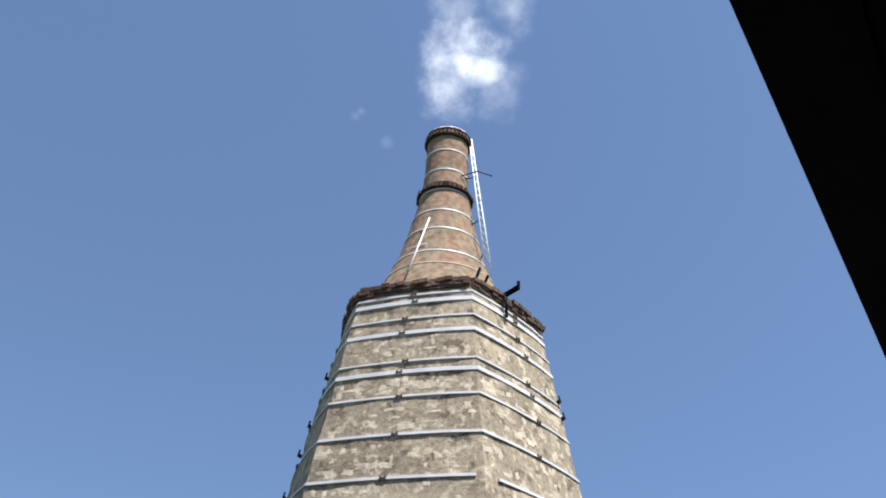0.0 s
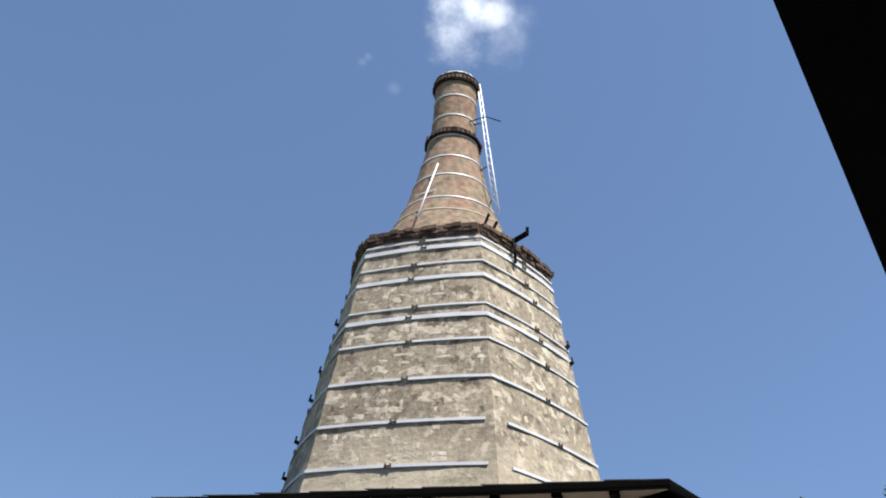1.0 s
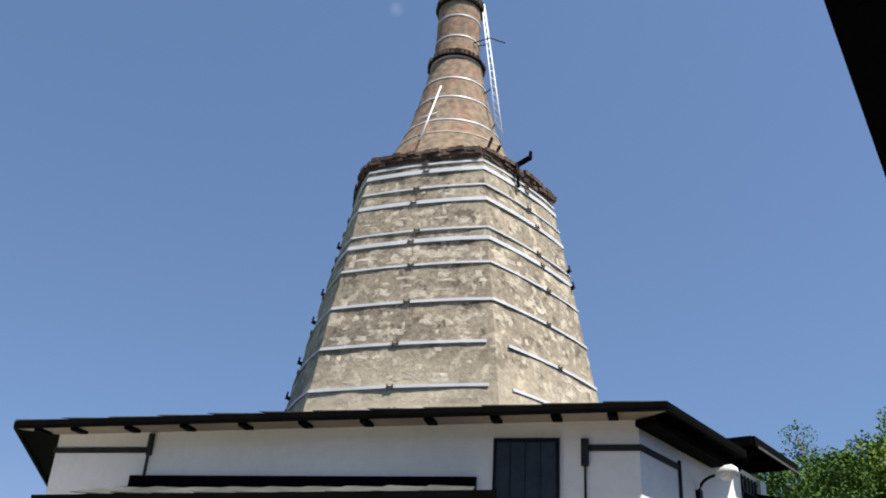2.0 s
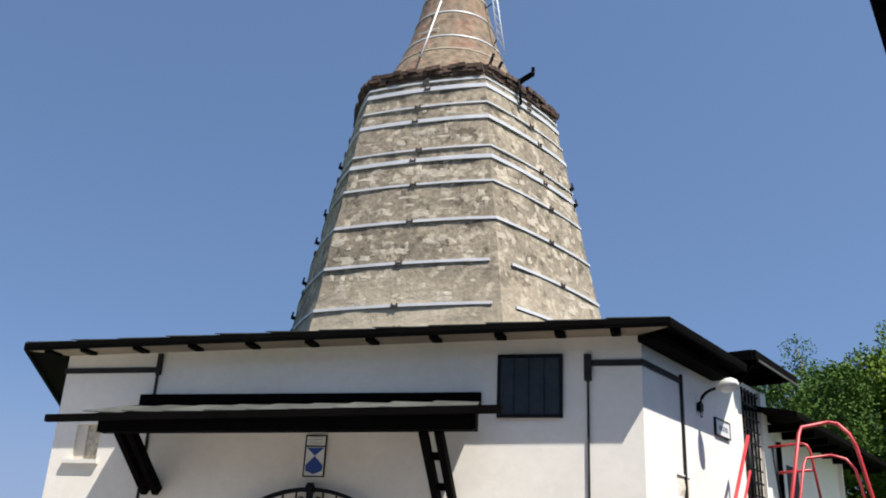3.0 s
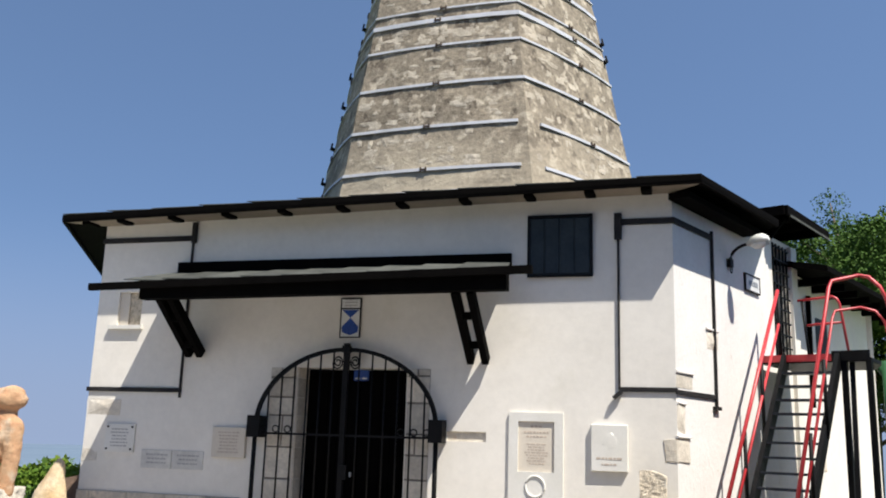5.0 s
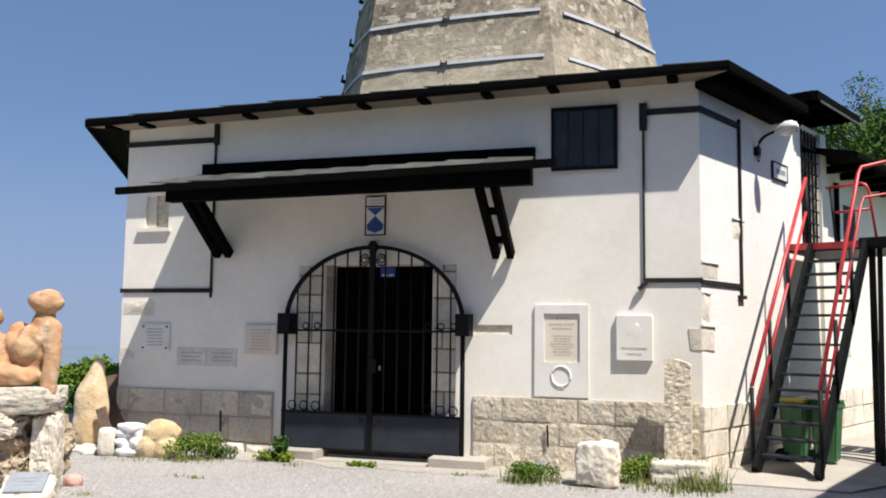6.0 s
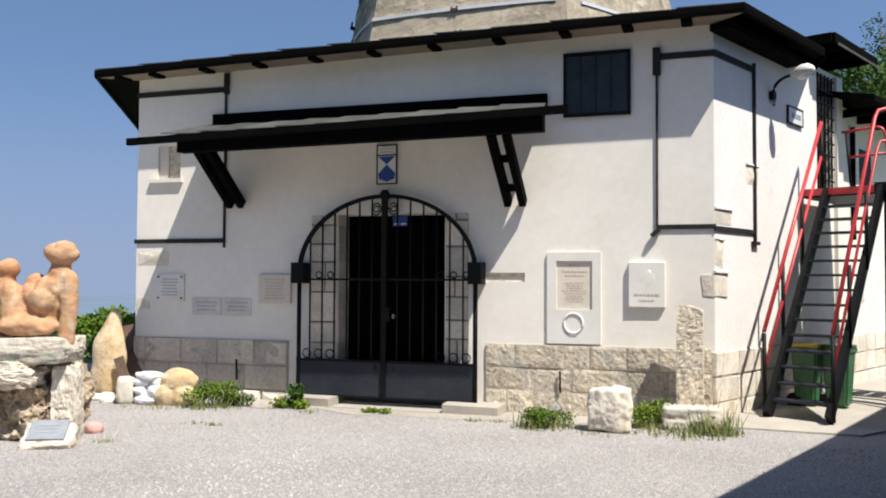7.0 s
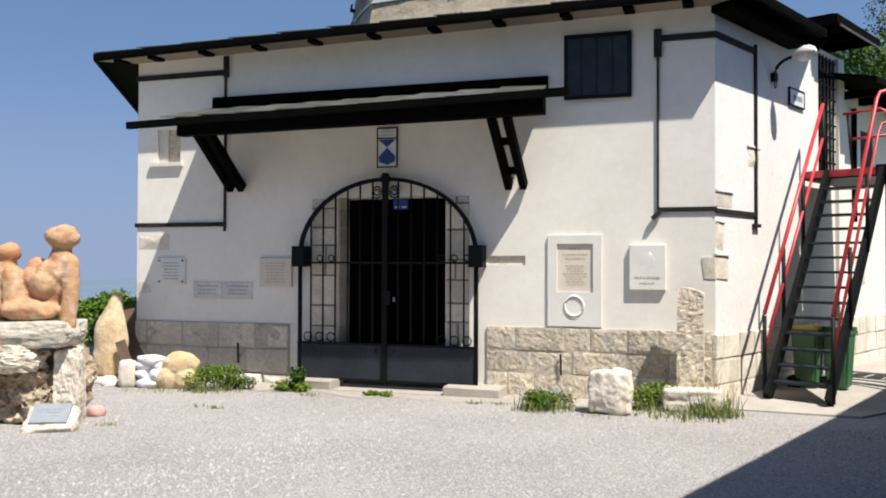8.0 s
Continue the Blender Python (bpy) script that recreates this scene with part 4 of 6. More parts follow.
def lines(parent, x0, x1, z0, z1, rows, y, material, seed):
    r = random.Random(seed)
    for k in range(rows):
        z = z1 - (z1 - z0) * (k + 0.5) / rows
        h = (z1 - z0) / rows * 0.42
        cut = r.uniform(0.0, 0.16) * (x1 - x0)
        x = x0 + cut
        while x < x1 - cut - 0.01:
            w = min(r.uniform(0.02, 0.06), x1 - cut - x)
            part("lettering", bar((x, y, z - h / 2), (x + w, y + 0.0025, z + h / 2), FRONT), material, parent)
            x += w + 0.012


p1 = thing("memorial_plaque", "large white stone memorial plaque with framed inscription and wreath", "plaque")
bm = bmesh.new()
panel(bm, 1.325, 1.99, 0.75, 1.87, 0.0, 0.032, [(1.43, 1.875, 1.17, 1.765)], FRONT)
part("border", bm, PLAQUE, p1)
part("inscription_panel", bar((1.43, 0.0, 1.17), (1.875, 0.008, 1.765), FRONT), CREAM, p1, "cream inset inscription panel")
lines(p1, 1.58, 1.73, 1.675, 1.735, 1, 0.008, INK, 3)
lines(p1, 1.49, 1.82, 1.56, 1.66, 2, 0.008, INK, 4)
lines(p1, 1.51, 1.80, 1.25, 1.51, 8, 0.008, INK, 5)
bm = bmesh.new()
tube(bm, [FRONT @ Vector((1.66 + (0.112 + 0.006 * (q % 2)) * math.cos(q * math.pi / 24), 0.034, 1.0 + (0.118 + 0.006 * (q % 2)) * math.sin(q * math.pi / 24))) for q in range(48)], 0.014, 6, True)
part("wreath", bm, PLAQUE, p1, "carved stone wreath")
part("ribbon", fresh((box, (1.62, 0.030, 0.85), (1.65, 0.040, 0.9), FRONT), (box, (1.67, 0.030, 0.85), (1.70, 0.040, 0.9), FRONT)), PLAQUE, p1)

p2 = thing("memorial_plaque", "square white stone plaque with worn relief and lettering", "plaque")
part("slab", fresh((stone, 0.56, 0.99, 1.21, 1.75, 0.0, 0.055, FRONT, 0.006, 0.002)), PLAQUE, p2)
bm = bmesh.new()
blob(bm, FRONT @ Vector((0.77, 0.051, 1.56)), (0.10, 0.006, 0.13), 3, 0.15, 3, 4, FRONT.to_3x3())
part("relief", bm, PLAQUE, p2, "worn oval relief")
lines(p2, 0.62, 0.94, 1.33, 1.385, 1, 0.056, INK, 8)
lines(p2, 0.68, 0.88, 1.27, 1.31, 1, 0.056, INK, 9)

p3 = thing("memorial_plaque", "white marble plaque held by four dark bolts", "plaque")
part("slab", bar((7.26, 0.0, 1.21), (7.73, 0.03, 1.59), FRONT), PLAQUE, p3)
for x in (7.30, 7.69):
    for z in (1.25, 1.55):
        part("bolt", bar((x - 0.012, 0.03, z - 0.012), (x + 0.012, 0.042, z + 0.012), FRONT), IRON, p3)
lines(p3, 7.35, 7.65, 1.27, 1.54, 6, 0.03, FAINT, 11)
p4 = thing("memorial_plaque", "cream stone plaque with dark inscription in the shade", "plaque")
part("slab", fresh((stone, 5.545, 6.045, 1.19, 1.59, 0.0, 0.045, FRONT, 0.006, 0.001)), CREAM, p4)
lines(p4, 5.61, 5.98, 1.24, 1.54, 7, 0.046, INK, 12)
for x0, x1 in ((6.17, 6.648), (6.656, 7.13)):
    p5 = thing("wall_slab", "grey inscribed stone slab set flush in the wall", "plaque", "flush slabs")
    part("slab", fresh((stone, x0, x1, 1.01, 1.26, -0.02, 0.012, FRONT, 0.004, 0.001)), FLUSH, p5)
    lines(p5, x0 + 0.05, x1 - 0.05, 1.06, 1.22, 3, 0.0125, FAINT, 13)

# ---- wall lamp ----
lamp = thing("wall_lamp", "pale cobra-head street lamp on a black curved wall arm", "lamp")
bm = bmesh.new()
tube(bm, [SIDE @ Vector((-1.72 + 0.006 * k, 0.04 + 0.27 * (1 - math.cos(k / 8 * math.pi / 2)), 4.02 + 0.19 * math.sin(k / 8 * math.pi / 2))) for k in range(9)], 0.021, 8)
part("arm", bm, IRON, lamp)
part("bracket", fresh((box, (-1.77, 0.0, 3.93), (-1.67, 0.06, 4.04), SIDE)), IRON, lamp)
bm = bmesh.new()
tube(bm, [SIDE @ Vector((-1.72 + 0.035 * math.sin(q * math.pi / 6), 0.045, 3.89 + 0.045 * math.cos(q * math.pi / 6))) for q in range(12)], 0.008, 5, True)
part("cable_loop", bm, IRON, lamp)
HEAD = SIDE @ Matrix.Translation((-1.67, 0.29, 4.205)) @ Matrix.Rotation(radians(9), 4, "X")
bm = bmesh.new()
rows = []
for f, w, up_, down in ((0.0, 0.03, 0.025, 0.025), (0.04, 0.05, 0.045, 0.04), (0.09, 0.085, 0.08, 0.05), (0.16, 0.105, 0.10, 0.055), (0.24, 0.10, 0.09, 0.055), (0.29, 0.07, 0.05, 0.04), (0.305, 0.03, 0.02, 0.02)):
    rows.append([bm.verts.new(HEAD @ Vector((w * math.cos(a), f, (up_ if math.sin(a) > 0 else down) * math.sin(a)))) for a in [2 * math.pi * q / 20 for q in range(20)]])
for a, b in zip(rows, rows[1:]):
    for k in range(20):
        bm.faces.new((a[k], a[(k + 1) % 20], b[(k + 1) % 20], b[k])).smooth = True
bm.faces.new(rows[0][::-1])
bm.faces.new(rows[-1])
part("head", bm, LAMP_SHELL, lamp, "pale oval lamp housing")
bm = bmesh.new()
blob(bm, HEAD @ Vector((0, 0.165, -0.035)), (0.085, 0.115, 0.065), 2, 0.0, 1, 1, HEAD.to_3x3())
part("lens", bm, WHITE, lamp, "milky lamp glass")

# ---- sign by the upper door ----
s2 = thing("door_sign", "small white sign with grey lettering in a dark frame", "sign")
part("plate", bar((-2.81, 0.002, 3.72), (-2.29, 0.025, 3.93), SIDE), WHITE, s2)
for x0, x1, z0, z1 in ((-2.83, -2.81, 3.70, 3.95), (-2.29, -2.27, 3.70, 3.95), (-2.81, -2.29, 3.70, 3.72), (-2.81, -2.29, 3.93, 3.95)):
    part("rim", bar((x0, 0.002, z0), (x1, 0.032, z1), SIDE), TRIM, s2)
for k in range(5):
    part("lettering", bar((-2.74 + k * 0.07, 0.025, 3.79), (-2.685 + k * 0.07, 0.028, 3.86), SIDE), GREY_PLATE, s2)

# ---- upper side door with lattice ----
lattice = thing("door_2", "black iron lattice door at the head of the stairs", "door", kind="structure")
part("door_leaf", bar((-4.12, -0.30, 2.78), (-3.45, -0.26, 4.62), SIDE), DARKWOOD, lattice)
for k in range(5):
    x = -4.08 + k * 0.15
    part("lattice_bar", bar((x - 0.012, -0.004, 2.78), (x + 0.012, 0.018, 4.62), SIDE), IRON, lattice)
for k in range(10):
    z = 2.85 + k * 0.19
    part("lattice_bar", bar((-4.12, 0.018, z - 0.012), (-3.45, 0.036, z + 0.012), SIDE), IRON, lattice)

# raised porch roof over that door, and the long low eave beyond
porch = thing("porch_roof", "raised dark flat porch roof over the upper door", "roof")
part("slab", bar((-5.1, -1.4, 4.99), (-3.12, 0.34, 5.05), SIDE), DARKWOOD, porch)
part("fascia", bar((-5.11, 0.34, 4.93), (-3.11, 0.385, 5.07), SIDE), DARKWOOD, porch)
part("fascia", bar((-3.12, -1.4, 4.93), (-3.08, 0.34, 5.07), SIDE), DARKWOOD, porch)
part("drip_edge", bar((-5.1, 0.388, 4.905), (-3.2, 0.402, 4.94), SIDE), SLATE, porch, "grey metal drip edge")
for x in (-3.4, -4.0, -4.6):
    part("rafter", bar((x - 0.05, -0.4, 4.88), (x + 0.05, 0.31, 4.988), SIDE), DARKWOOD, porch)
part("strut", fresh((beam, SIDE @ Vector((-3.3, 0.02, 4.62)), SIDE @ Vector((-3.3, 0.28, 4.93)), 0.05, 0.05)), DARKWOOD, porch)
bm = bmesh.new()
pts = [Vector((-11.0, 0.62, 4.22)), Vector((-4.1, 0.62, 4.22)), Vector((-4.1, -1.2, 4.6)), Vector((-11.0, -1.2, 4.6))]
vs = [bm.verts.new(SIDE @ p) for p in pts] + [bm.verts.new(SIDE @ (p + up * 0.09)) for p in pts]
for q in ((3, 2, 1, 0), (4, 5, 6, 7), (0, 1, 5, 4), (1, 2, 6, 5), (2, 3, 7, 6), (3, 0, 4, 7)):
    bm.faces.new([vs[i] for i in q])
part("roof", bm, DARKWOOD, house, "low dark eave of the rear wing")
for k in range(8):
    x = -4.6 - k * 0.75
    wall_part("rafter", x - 0.05, x + 0.05, 4.10, 4.215, -0.05, 0.52, DARKWOOD, m=SIDE)
wall_part("drain_pipe", -5.0, -4.94, 2.2, 4.0, 0.01, 0.07, DARKWOOD, m=SIDE)
wall_part("wing_window", -6.0, -5.4, 2.9, 3.7, -0.03, 0.012, SHUTTER, label="dark window of the rear wing", m=SIDE)
wall_part("corner_pier", -4.42, -4.16, GZ, 4.66, 0.0, 0.06, STUCCO, m=SIDE)

# ---- outside stair ----
# along the side wall: a = metres along it, o = metres out of it


def sp(a, o, z):
    return SIDE @ Vector((-a, o, z))


stair = thing("outside_stair", "steep black steel stair with red handrails up to the side door", "stairs")
A0, A1, O0, O1, Z0, Z1 = 0.58, 2.62, 0.40, 1.10, -0.05, 2.74
STEPS = 15
slope = (Z1 - Z0) / (A1 - A0)
for o, lab in ((O0, "black steel stringer"), (O1, "")):
    bm = bmesh.new()
    beam(bm, sp(A0 - 0.04, o, Z0), sp(A1 + 0.03, o, Z1 + 0.02), 0.06, 0.17)
    part("stringer", bm, IRON, stair, lab)
for k in range(1, STEPS):
    z = Z0 + (Z1 - Z0) * k / STEPS
    a = A0 + (A1 - A0) * k / STEPS
    bm = bmesh.new()
    box(bm, (-(a + 0.11), O0 + 0.03, z - 0.03), (-(a - 0.11), O1 - 0.03, z), SIDE)
    part("tread", bm, GATE_SHEET, stair)
landing = part("landing", bar((-(A1 + 1.35), 0.06, Z1 - 0.05), (-A1, 1.5, Z1), SIDE), IRON, stair)
part("landing_edge", bar((-(A1 + 0.02), 1.024, Z1 - 0.03), (-(A1 - 0.02), 1.5, Z1 + 0.10), SIDE), IRON, landing)
part("landing_edge", bar((-(A1 + 0.02), 0.10, Z1 - 0.03), (-(A1 - 0.02), 1.02, Z1 + 0.065), SIDE), RED, landing, "red painted edge beam")
for a, o in ((A1 + 0.03, 1.17), (A1 + 1.3, 1.17), (A1 + 0.03, 1.48), (A1 + 1.3, 1.48)):
    part("leg", bar((-(a + 0.035), o - 0.035, GZ), (-(a - 0.035), o + 0.035, Z1), SIDE), IRON, stair)
# handrails on posts, two rails a side
for o in (O0 - 0.06, O1 + 0.03):
    for a in (A0 + 0.02, A0 + 0.62, A0 + 1.3):
        z = Z0 + (a - A0) * slope
        part("post", fresh((tube, [sp(a, o, z - 0.05), sp(a, o, z + 0.93)], 0.025, 7)), IRON, stair)
    for lift, r in ((0.98, 0.026), (0.52, 0.019)):
        pts = [sp(A0 + 0.02, o, Z0 + lift), sp(A1 + 0.02, o, Z1 + lift)]
        if o > 0.8:
            pts.pop()
            if lift > 0.8:
                pts += [sp(2.28, o, Z1 + 0.90), sp(2.36, o + 0.02, Z1 + 1.0), sp(2.60, o + 0.30, Z1 + 1.09), sp(2.60, o + 0.42, Z1 + 1.06), sp(2.60, o + 0.55, Z1 + 0.92), sp(2.60, o + 0.62, Z1 + 0.75), sp(2.60, o + 0.82, Z1 - 0.30), sp(2.60, o + 1.05, Z1 - 1.5)]
            else:
                pts += [sp(2.36, o, Z1 + 0.50), sp(2.44, o + 0.02, Z1 + 0.61), sp(2.60, o + 0.30, Z1 + 0.66), sp(2.60, o + 0.48, Z1 + 0.60), sp(2.60, o + 0.58, Z1 + 0.46), sp(2.60, o + 0.80, Z1 - 0.70), sp(2.60, o + 0.96, Z1 - 1.5)]
        part("handrail", fresh((tube, pts, r, 8)), RED, stair, "red tubular handrail")
part("handrail_end", fresh((tube, [sp(A1 + 0.02, O0 - 0.06, Z1 + 0.93), sp(A1 + 0.02, O0 - 0.06, Z1)], 0.03, 8)), IRON, stair)
# rail round the landing
for pts in ([sp(3.8, 0.24, Z1 + 1.0), sp(3.8, 0.74, Z1 + 1.03), sp(3.8, 0.80, Z1 + 1.0), sp(3.8, 0.84, Z1 + 0.92), sp(3.8, 0.95, Z1 + 0.02)], [sp(3.8, 0.36, Z1 + 0.62), sp(3.8, 0.86, Z1 + 0.64)]):
    part("handrail", fresh((tube, pts, 0.02, 8)), RED, stair)
part("post", fresh((tube, [sp(3.8, 0.38, Z1), sp(3.8, 0.30, Z1 + 1.0)], 0.02, 7)), IRON, stair)
part("leg", fresh((beam, sp(A1 + 0.1, 1.25, Z1 - 0.05), sp(A1 - 0.25, 1.3, GZ), 0.06, 0.06)), IRON, stair)
# second flight, falling away from the wall
for a in (A1 + 0.55, A1 + 1.25):
    part("stringer", fresh((tube, [sp(a, 1.5, Z1 - 0.08), sp(a, 3.2, GZ)], 0.07, 12)), GREEN_PLASTIC, stair, "green painted tubular stringer")
for k in range(1, 13):
    f = k / 13
    part("tread", bar((-(A1 + 1.22), 1.5 + 1.7 * f - 0.1, Z1 - 0.05 - (Z1 - GZ) * f), (-(A1 + 0.58), 1.5 + 1.7 * f + 0.1, Z1 - 0.02 - (Z1 - GZ) * f), SIDE), GATE_SHEET, stair)
tagged(part("green_post", fresh((tube, [sp(A1 + 0.35, 1.62, GZ), sp(A1 + 0.35, 1.62, Z1 - 0.02)], 0.07, 12)), GREEN_PLASTIC), "green painted steel post under the stair landing", "post")

# ---- wheeled bins ----


def wheeled_bin(a, o, turn, lid_material, label):
    b = tagged(new("wheeled_bin"), label, "bin", "wheeled bins")
    m = Matrix.Translation(sp(a, o, -0.09)) @ Matrix.Rotation(turn, 4, "Z") @ Matrix.Diagonal((0.52, 0.52, 0.84, 1.0))
    bm = bmesh.new()
    lo = [(-0.22, -0.25, 0.04), (0.22, -0.25, 0.04), (0.22, 0.25, 0.04), (-0.22, 0.25, 0.04)]
    hi = [(-0.29, -0.33, 0.92), (0.29, -0.33, 0.92), (0.29, 0.33, 0.92), (-0.29, 0.33, 0.92)]
    v = [bm.verts.new(m @ Vector(p)) for p in lo + hi]
    for q in ((3, 2, 1, 0), (4, 5, 6, 7), (0, 1, 5, 4), (1, 2, 6, 5), (2, 3, 7, 6), (3, 0, 4, 7)):
        bm.faces.new([v[i] for i in q])
    bmesh.ops.bevel(bm, geom=list(bm.edges), offset=0.03, segments=2, affect="EDGES")
    part("body", bm, GREEN_PLASTIC, b)
    part("rim", bar((-0.31, -0.35, 0.86), (0.31, 0.35, 0.92), m), GREEN_PLASTIC, b)
    bm = bmesh.new()
    box(bm, (-0.31, -0.37, 0.925), (0.31, 0.36, 0.97), m)
    bmesh.ops.bevel(bm, geom=list(bm.edges), offset=0.015, segments=2, affect="EDGES")
    part("lid", bm, lid_material, b, "hinged plastic lid")
    for s in (-0.2, 0.2):
        part("wheel", fresh((tube, [m @ Vector((s - 0.03, 0.27, 0.1)), m @ Vector((s + 0.03, 0.27, 0.1))], 0.1, 14)), IRON, b)
    part("handle", fresh((tube, [m @ Vector((-0.22, 0.40, 0.9)), m @ Vector((0.22, 0.40, 0.9))], 0.016, 8)), GREEN_PLASTIC, b)


wheeled_bin(1.86, 0.40, 0.9, YELLOW_PLASTIC, "green wheeled bin with yellow lid behind the stair")
wheeled_bin(2.0, 0.74, 0.9, GREEN_PLASTIC, "green wheeled bin beside the stair")

# concrete apron along the side wall
bm = bmesh.new()
vs = [bm.verts.new(p) for p in (sp(-0.35, 0.0, GZ + 0.02), sp(0.2, 1.55, GZ + 0.02), sp(3.5, 2.3, GZ + 0.05), sp(9, 2.6, GZ + 0.05), sp(9, 0.0, GZ + 0.05), sp(0.0, 0.0, GZ + 0.06))]
top_face = bm.faces.new(vs)
ext = bmesh.ops.extrude_face_region(bm, geom=[top_face])
for v in [g for g in ext["geom"] if isinstance(g, bmesh.types.BMVert)]:
    v.co.z = GZ - 0.2
tagged(part("apron", bm, CONCRETE), "cracked pale concrete apron by the stair", "pavement", kind="structure")

# ---- neighbouring roof over the viewer ----
neighbour = thing("neighbour_house", "neighbouring building with a dark overhanging eave", "house")
NH = radians(33.5)
NEAR = Matrix.Translation((0.882, 1.907, 0.876)) @ Matrix.Rotation(math.pi / 2 - NH, 4, "Z")  # x along the eave, y to its left
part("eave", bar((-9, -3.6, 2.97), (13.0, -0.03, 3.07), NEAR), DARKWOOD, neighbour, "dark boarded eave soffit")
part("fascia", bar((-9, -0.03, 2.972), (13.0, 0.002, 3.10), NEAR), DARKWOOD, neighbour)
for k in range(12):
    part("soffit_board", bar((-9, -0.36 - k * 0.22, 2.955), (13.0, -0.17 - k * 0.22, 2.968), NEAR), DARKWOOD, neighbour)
# wall is added out of sight, dark so it bounces little light
part("wall", bar((-9, -3.6, GZ - 1.2), (12.6, -1.5, 2.95), NEAR), DARKWOOD, neighbour, "unseen dark wall added under the eave to cut bounced light")

# unseen dark wall added behind the viewer, holding skylight off the front wall
SKYBLOCK = mat("sky_blocker_stone", (0.10, 0.09, 0.08), (0.15, 0.13, 0.115), 0.95, 0.8, 8, 0.5)
tagged(part("wall_south", bar((-34, -15.6, GZ - 0.3), (34, -15.0, 11.5)), SKYBLOCK), "plain dark wall, unseen, added to block skylight", "wall", kind="structure")

# ---- tower fittings ----


def cpoint(angle, z, out):
    r = 0.5
    for (z0, r0), (z1, r1) in zip(CHIMNEY, CHIMNEY[1:]):
        if z0 <= z <= z1:
            r = r0 + (r1 - r0) * (z - z0) / (z1 - z0)
    return Vector((TX + (r + out) * math.sin(radians(angle)), TY - (r + out) * math.cos(radians(angle)), z))


ladder = thing("chimney_ladder", "white painted steel ladder on the chimney", "ladder")
foot, head = Vector((TX + 0.89, TY - 0.78, 12.13)), Vector((TX + 0.53, TY - 0.12, 15.72))
foot2, head2 = Vector((TX + 1.06, TY - 0.53, 12.0)), Vector((TX + 0.57, TY + 0.28, 16.3))
part("rail", fresh((tube, [foot, head], 0.015, 6)), WHITE_PAINT, ladder)
part("rail", fresh((tube, [foot2, foot2.lerp(head2, 0.35), head2], 0.016, 6)), WHITE_PAINT, ladder)
for k in range(16):
    f = (k + 0.6) / 16.5
    part("rung", fresh((tube, [foot.lerp(head, f), foot2.lerp(head2, f)], 0.009, 5)), WHITE_PAINT, ladder)
for z in (12.2, 13.2, 14.6):
    f = (z - 12.13) / 3.59
    part("stay", fresh((tube, [foot.lerp(head, f), cpoint(60, z, -0.05)], 0.014, 5)), IRON, ladder)
part("crossbar", fresh((tube, [cpoint(40, 14.55, 0.02), cpoint(62, 14.75, 0.3), cpoint(70, 14.62, 0.62)], 0.014, 5)), IRON, ladder, "bent dark iron bar")
rod = thing("lightning_rod", "white steel bar leaning up the chimney foot", "rod")
part("bar", fresh((tube, [cpoint(-23, 11.2, 0.2), cpoint(-22, 13.05, 0.05)], 0.018, 6)), WHITE_PAINT, rod)
part("crosspiece", fresh((tube, [cpoint(-44, 12.2, 0.05), cpoint(-18, 12.22, 0.05)], 0.012, 5)), WHITE_PAINT, rod)
for z in (11.5, 12.6):
    part("clip", fresh((tube, [cpoint(-30, z, -0.05), cpoint(-30, z, 0.12)], 0.012, 5)), IRON, rod)
# bricks set on edge round the two projecting rings, a few of them broken off
chimney_owner = bpy.data.objects["kiln_tower"]
r = random.Random(31)
for zz, out, count in ((14.12, 0.105, 38), (15.80, 0.08, 36)):
    for k in range(count):
        if r.random() < 0.1:
            continue
        ang = 360 * (k + r.uniform(-0.12, 0.12)) / count
        reach = out * r.uniform(0.8, 1.1)
        part("ring_brick", fresh((beam, cpoint(ang, zz, -0.04), cpoint(ang, zz, reach), 0.062, 0.085)), CORNICE, chimney_owner)
hook = thing("cornice_beam", "dark timber beam jutting from the tower cornice", "beam")
c0 = tower_point(1, 0.37, 10.62, -0.2)
c1 = tower_point(1, 0.37, 10.74, 0.48)
part("beam", fresh((beam, c0, c1, 0.07, 0.08)), DARKWOOD, hook)
part("upright", fresh((beam, c1 + Vector((0, 0, -0.04)), c1 + Vector((0, 0, 0.13)), 0.06, 0.06, (1, 0, 0))), DARKWOOD, hook)
part("chain", fresh((tube, [tower_point(1, 0.36, 10.7, 0.16), tower_point(1, 0.37, 10.45, 0.13), tower_point(1, 0.39, 10.2, 0.07)], 0.03, 6)), IRON, hook)
for f, s, h in ((1, 0.08, 0.30), (1, 0.18, 0.22)):
    ob = thing("iron_stub", "short dark iron stub on the cornice", "stub", "iron stubs")
    part("stub", fresh((beam, tower_point(f, s, 10.74, -0.05), tower_point(f, s, 10.74 + h, 0.12), 0.04, 0.04)), IRON, ob)
for z, f, s in ((9.35, 5, 0.35), (8.3, 5, 0.35), (7.7, 5, 0.35), (6.9, 5, 0.3), (6.2, 5, 0.3), (8.6, 1, 0.98), (8.95, 1, 0.98)):
    ob = thing("wall_bracket", "small iron bracket on the tower wall", "bracket", "tower brackets")
    part("bracket", fresh((beam, tower_point(f, s, z, 0.0), tower_point(f, s, z + 0.03, 0.09), 0.05, 0.06), (beam, tower_point(f, s, z + 0.02, 0.075), tower_point(f, s, z + 0.13, 0.075), 0.03, 0.03, (1, 0, 0))), IRON, ob)

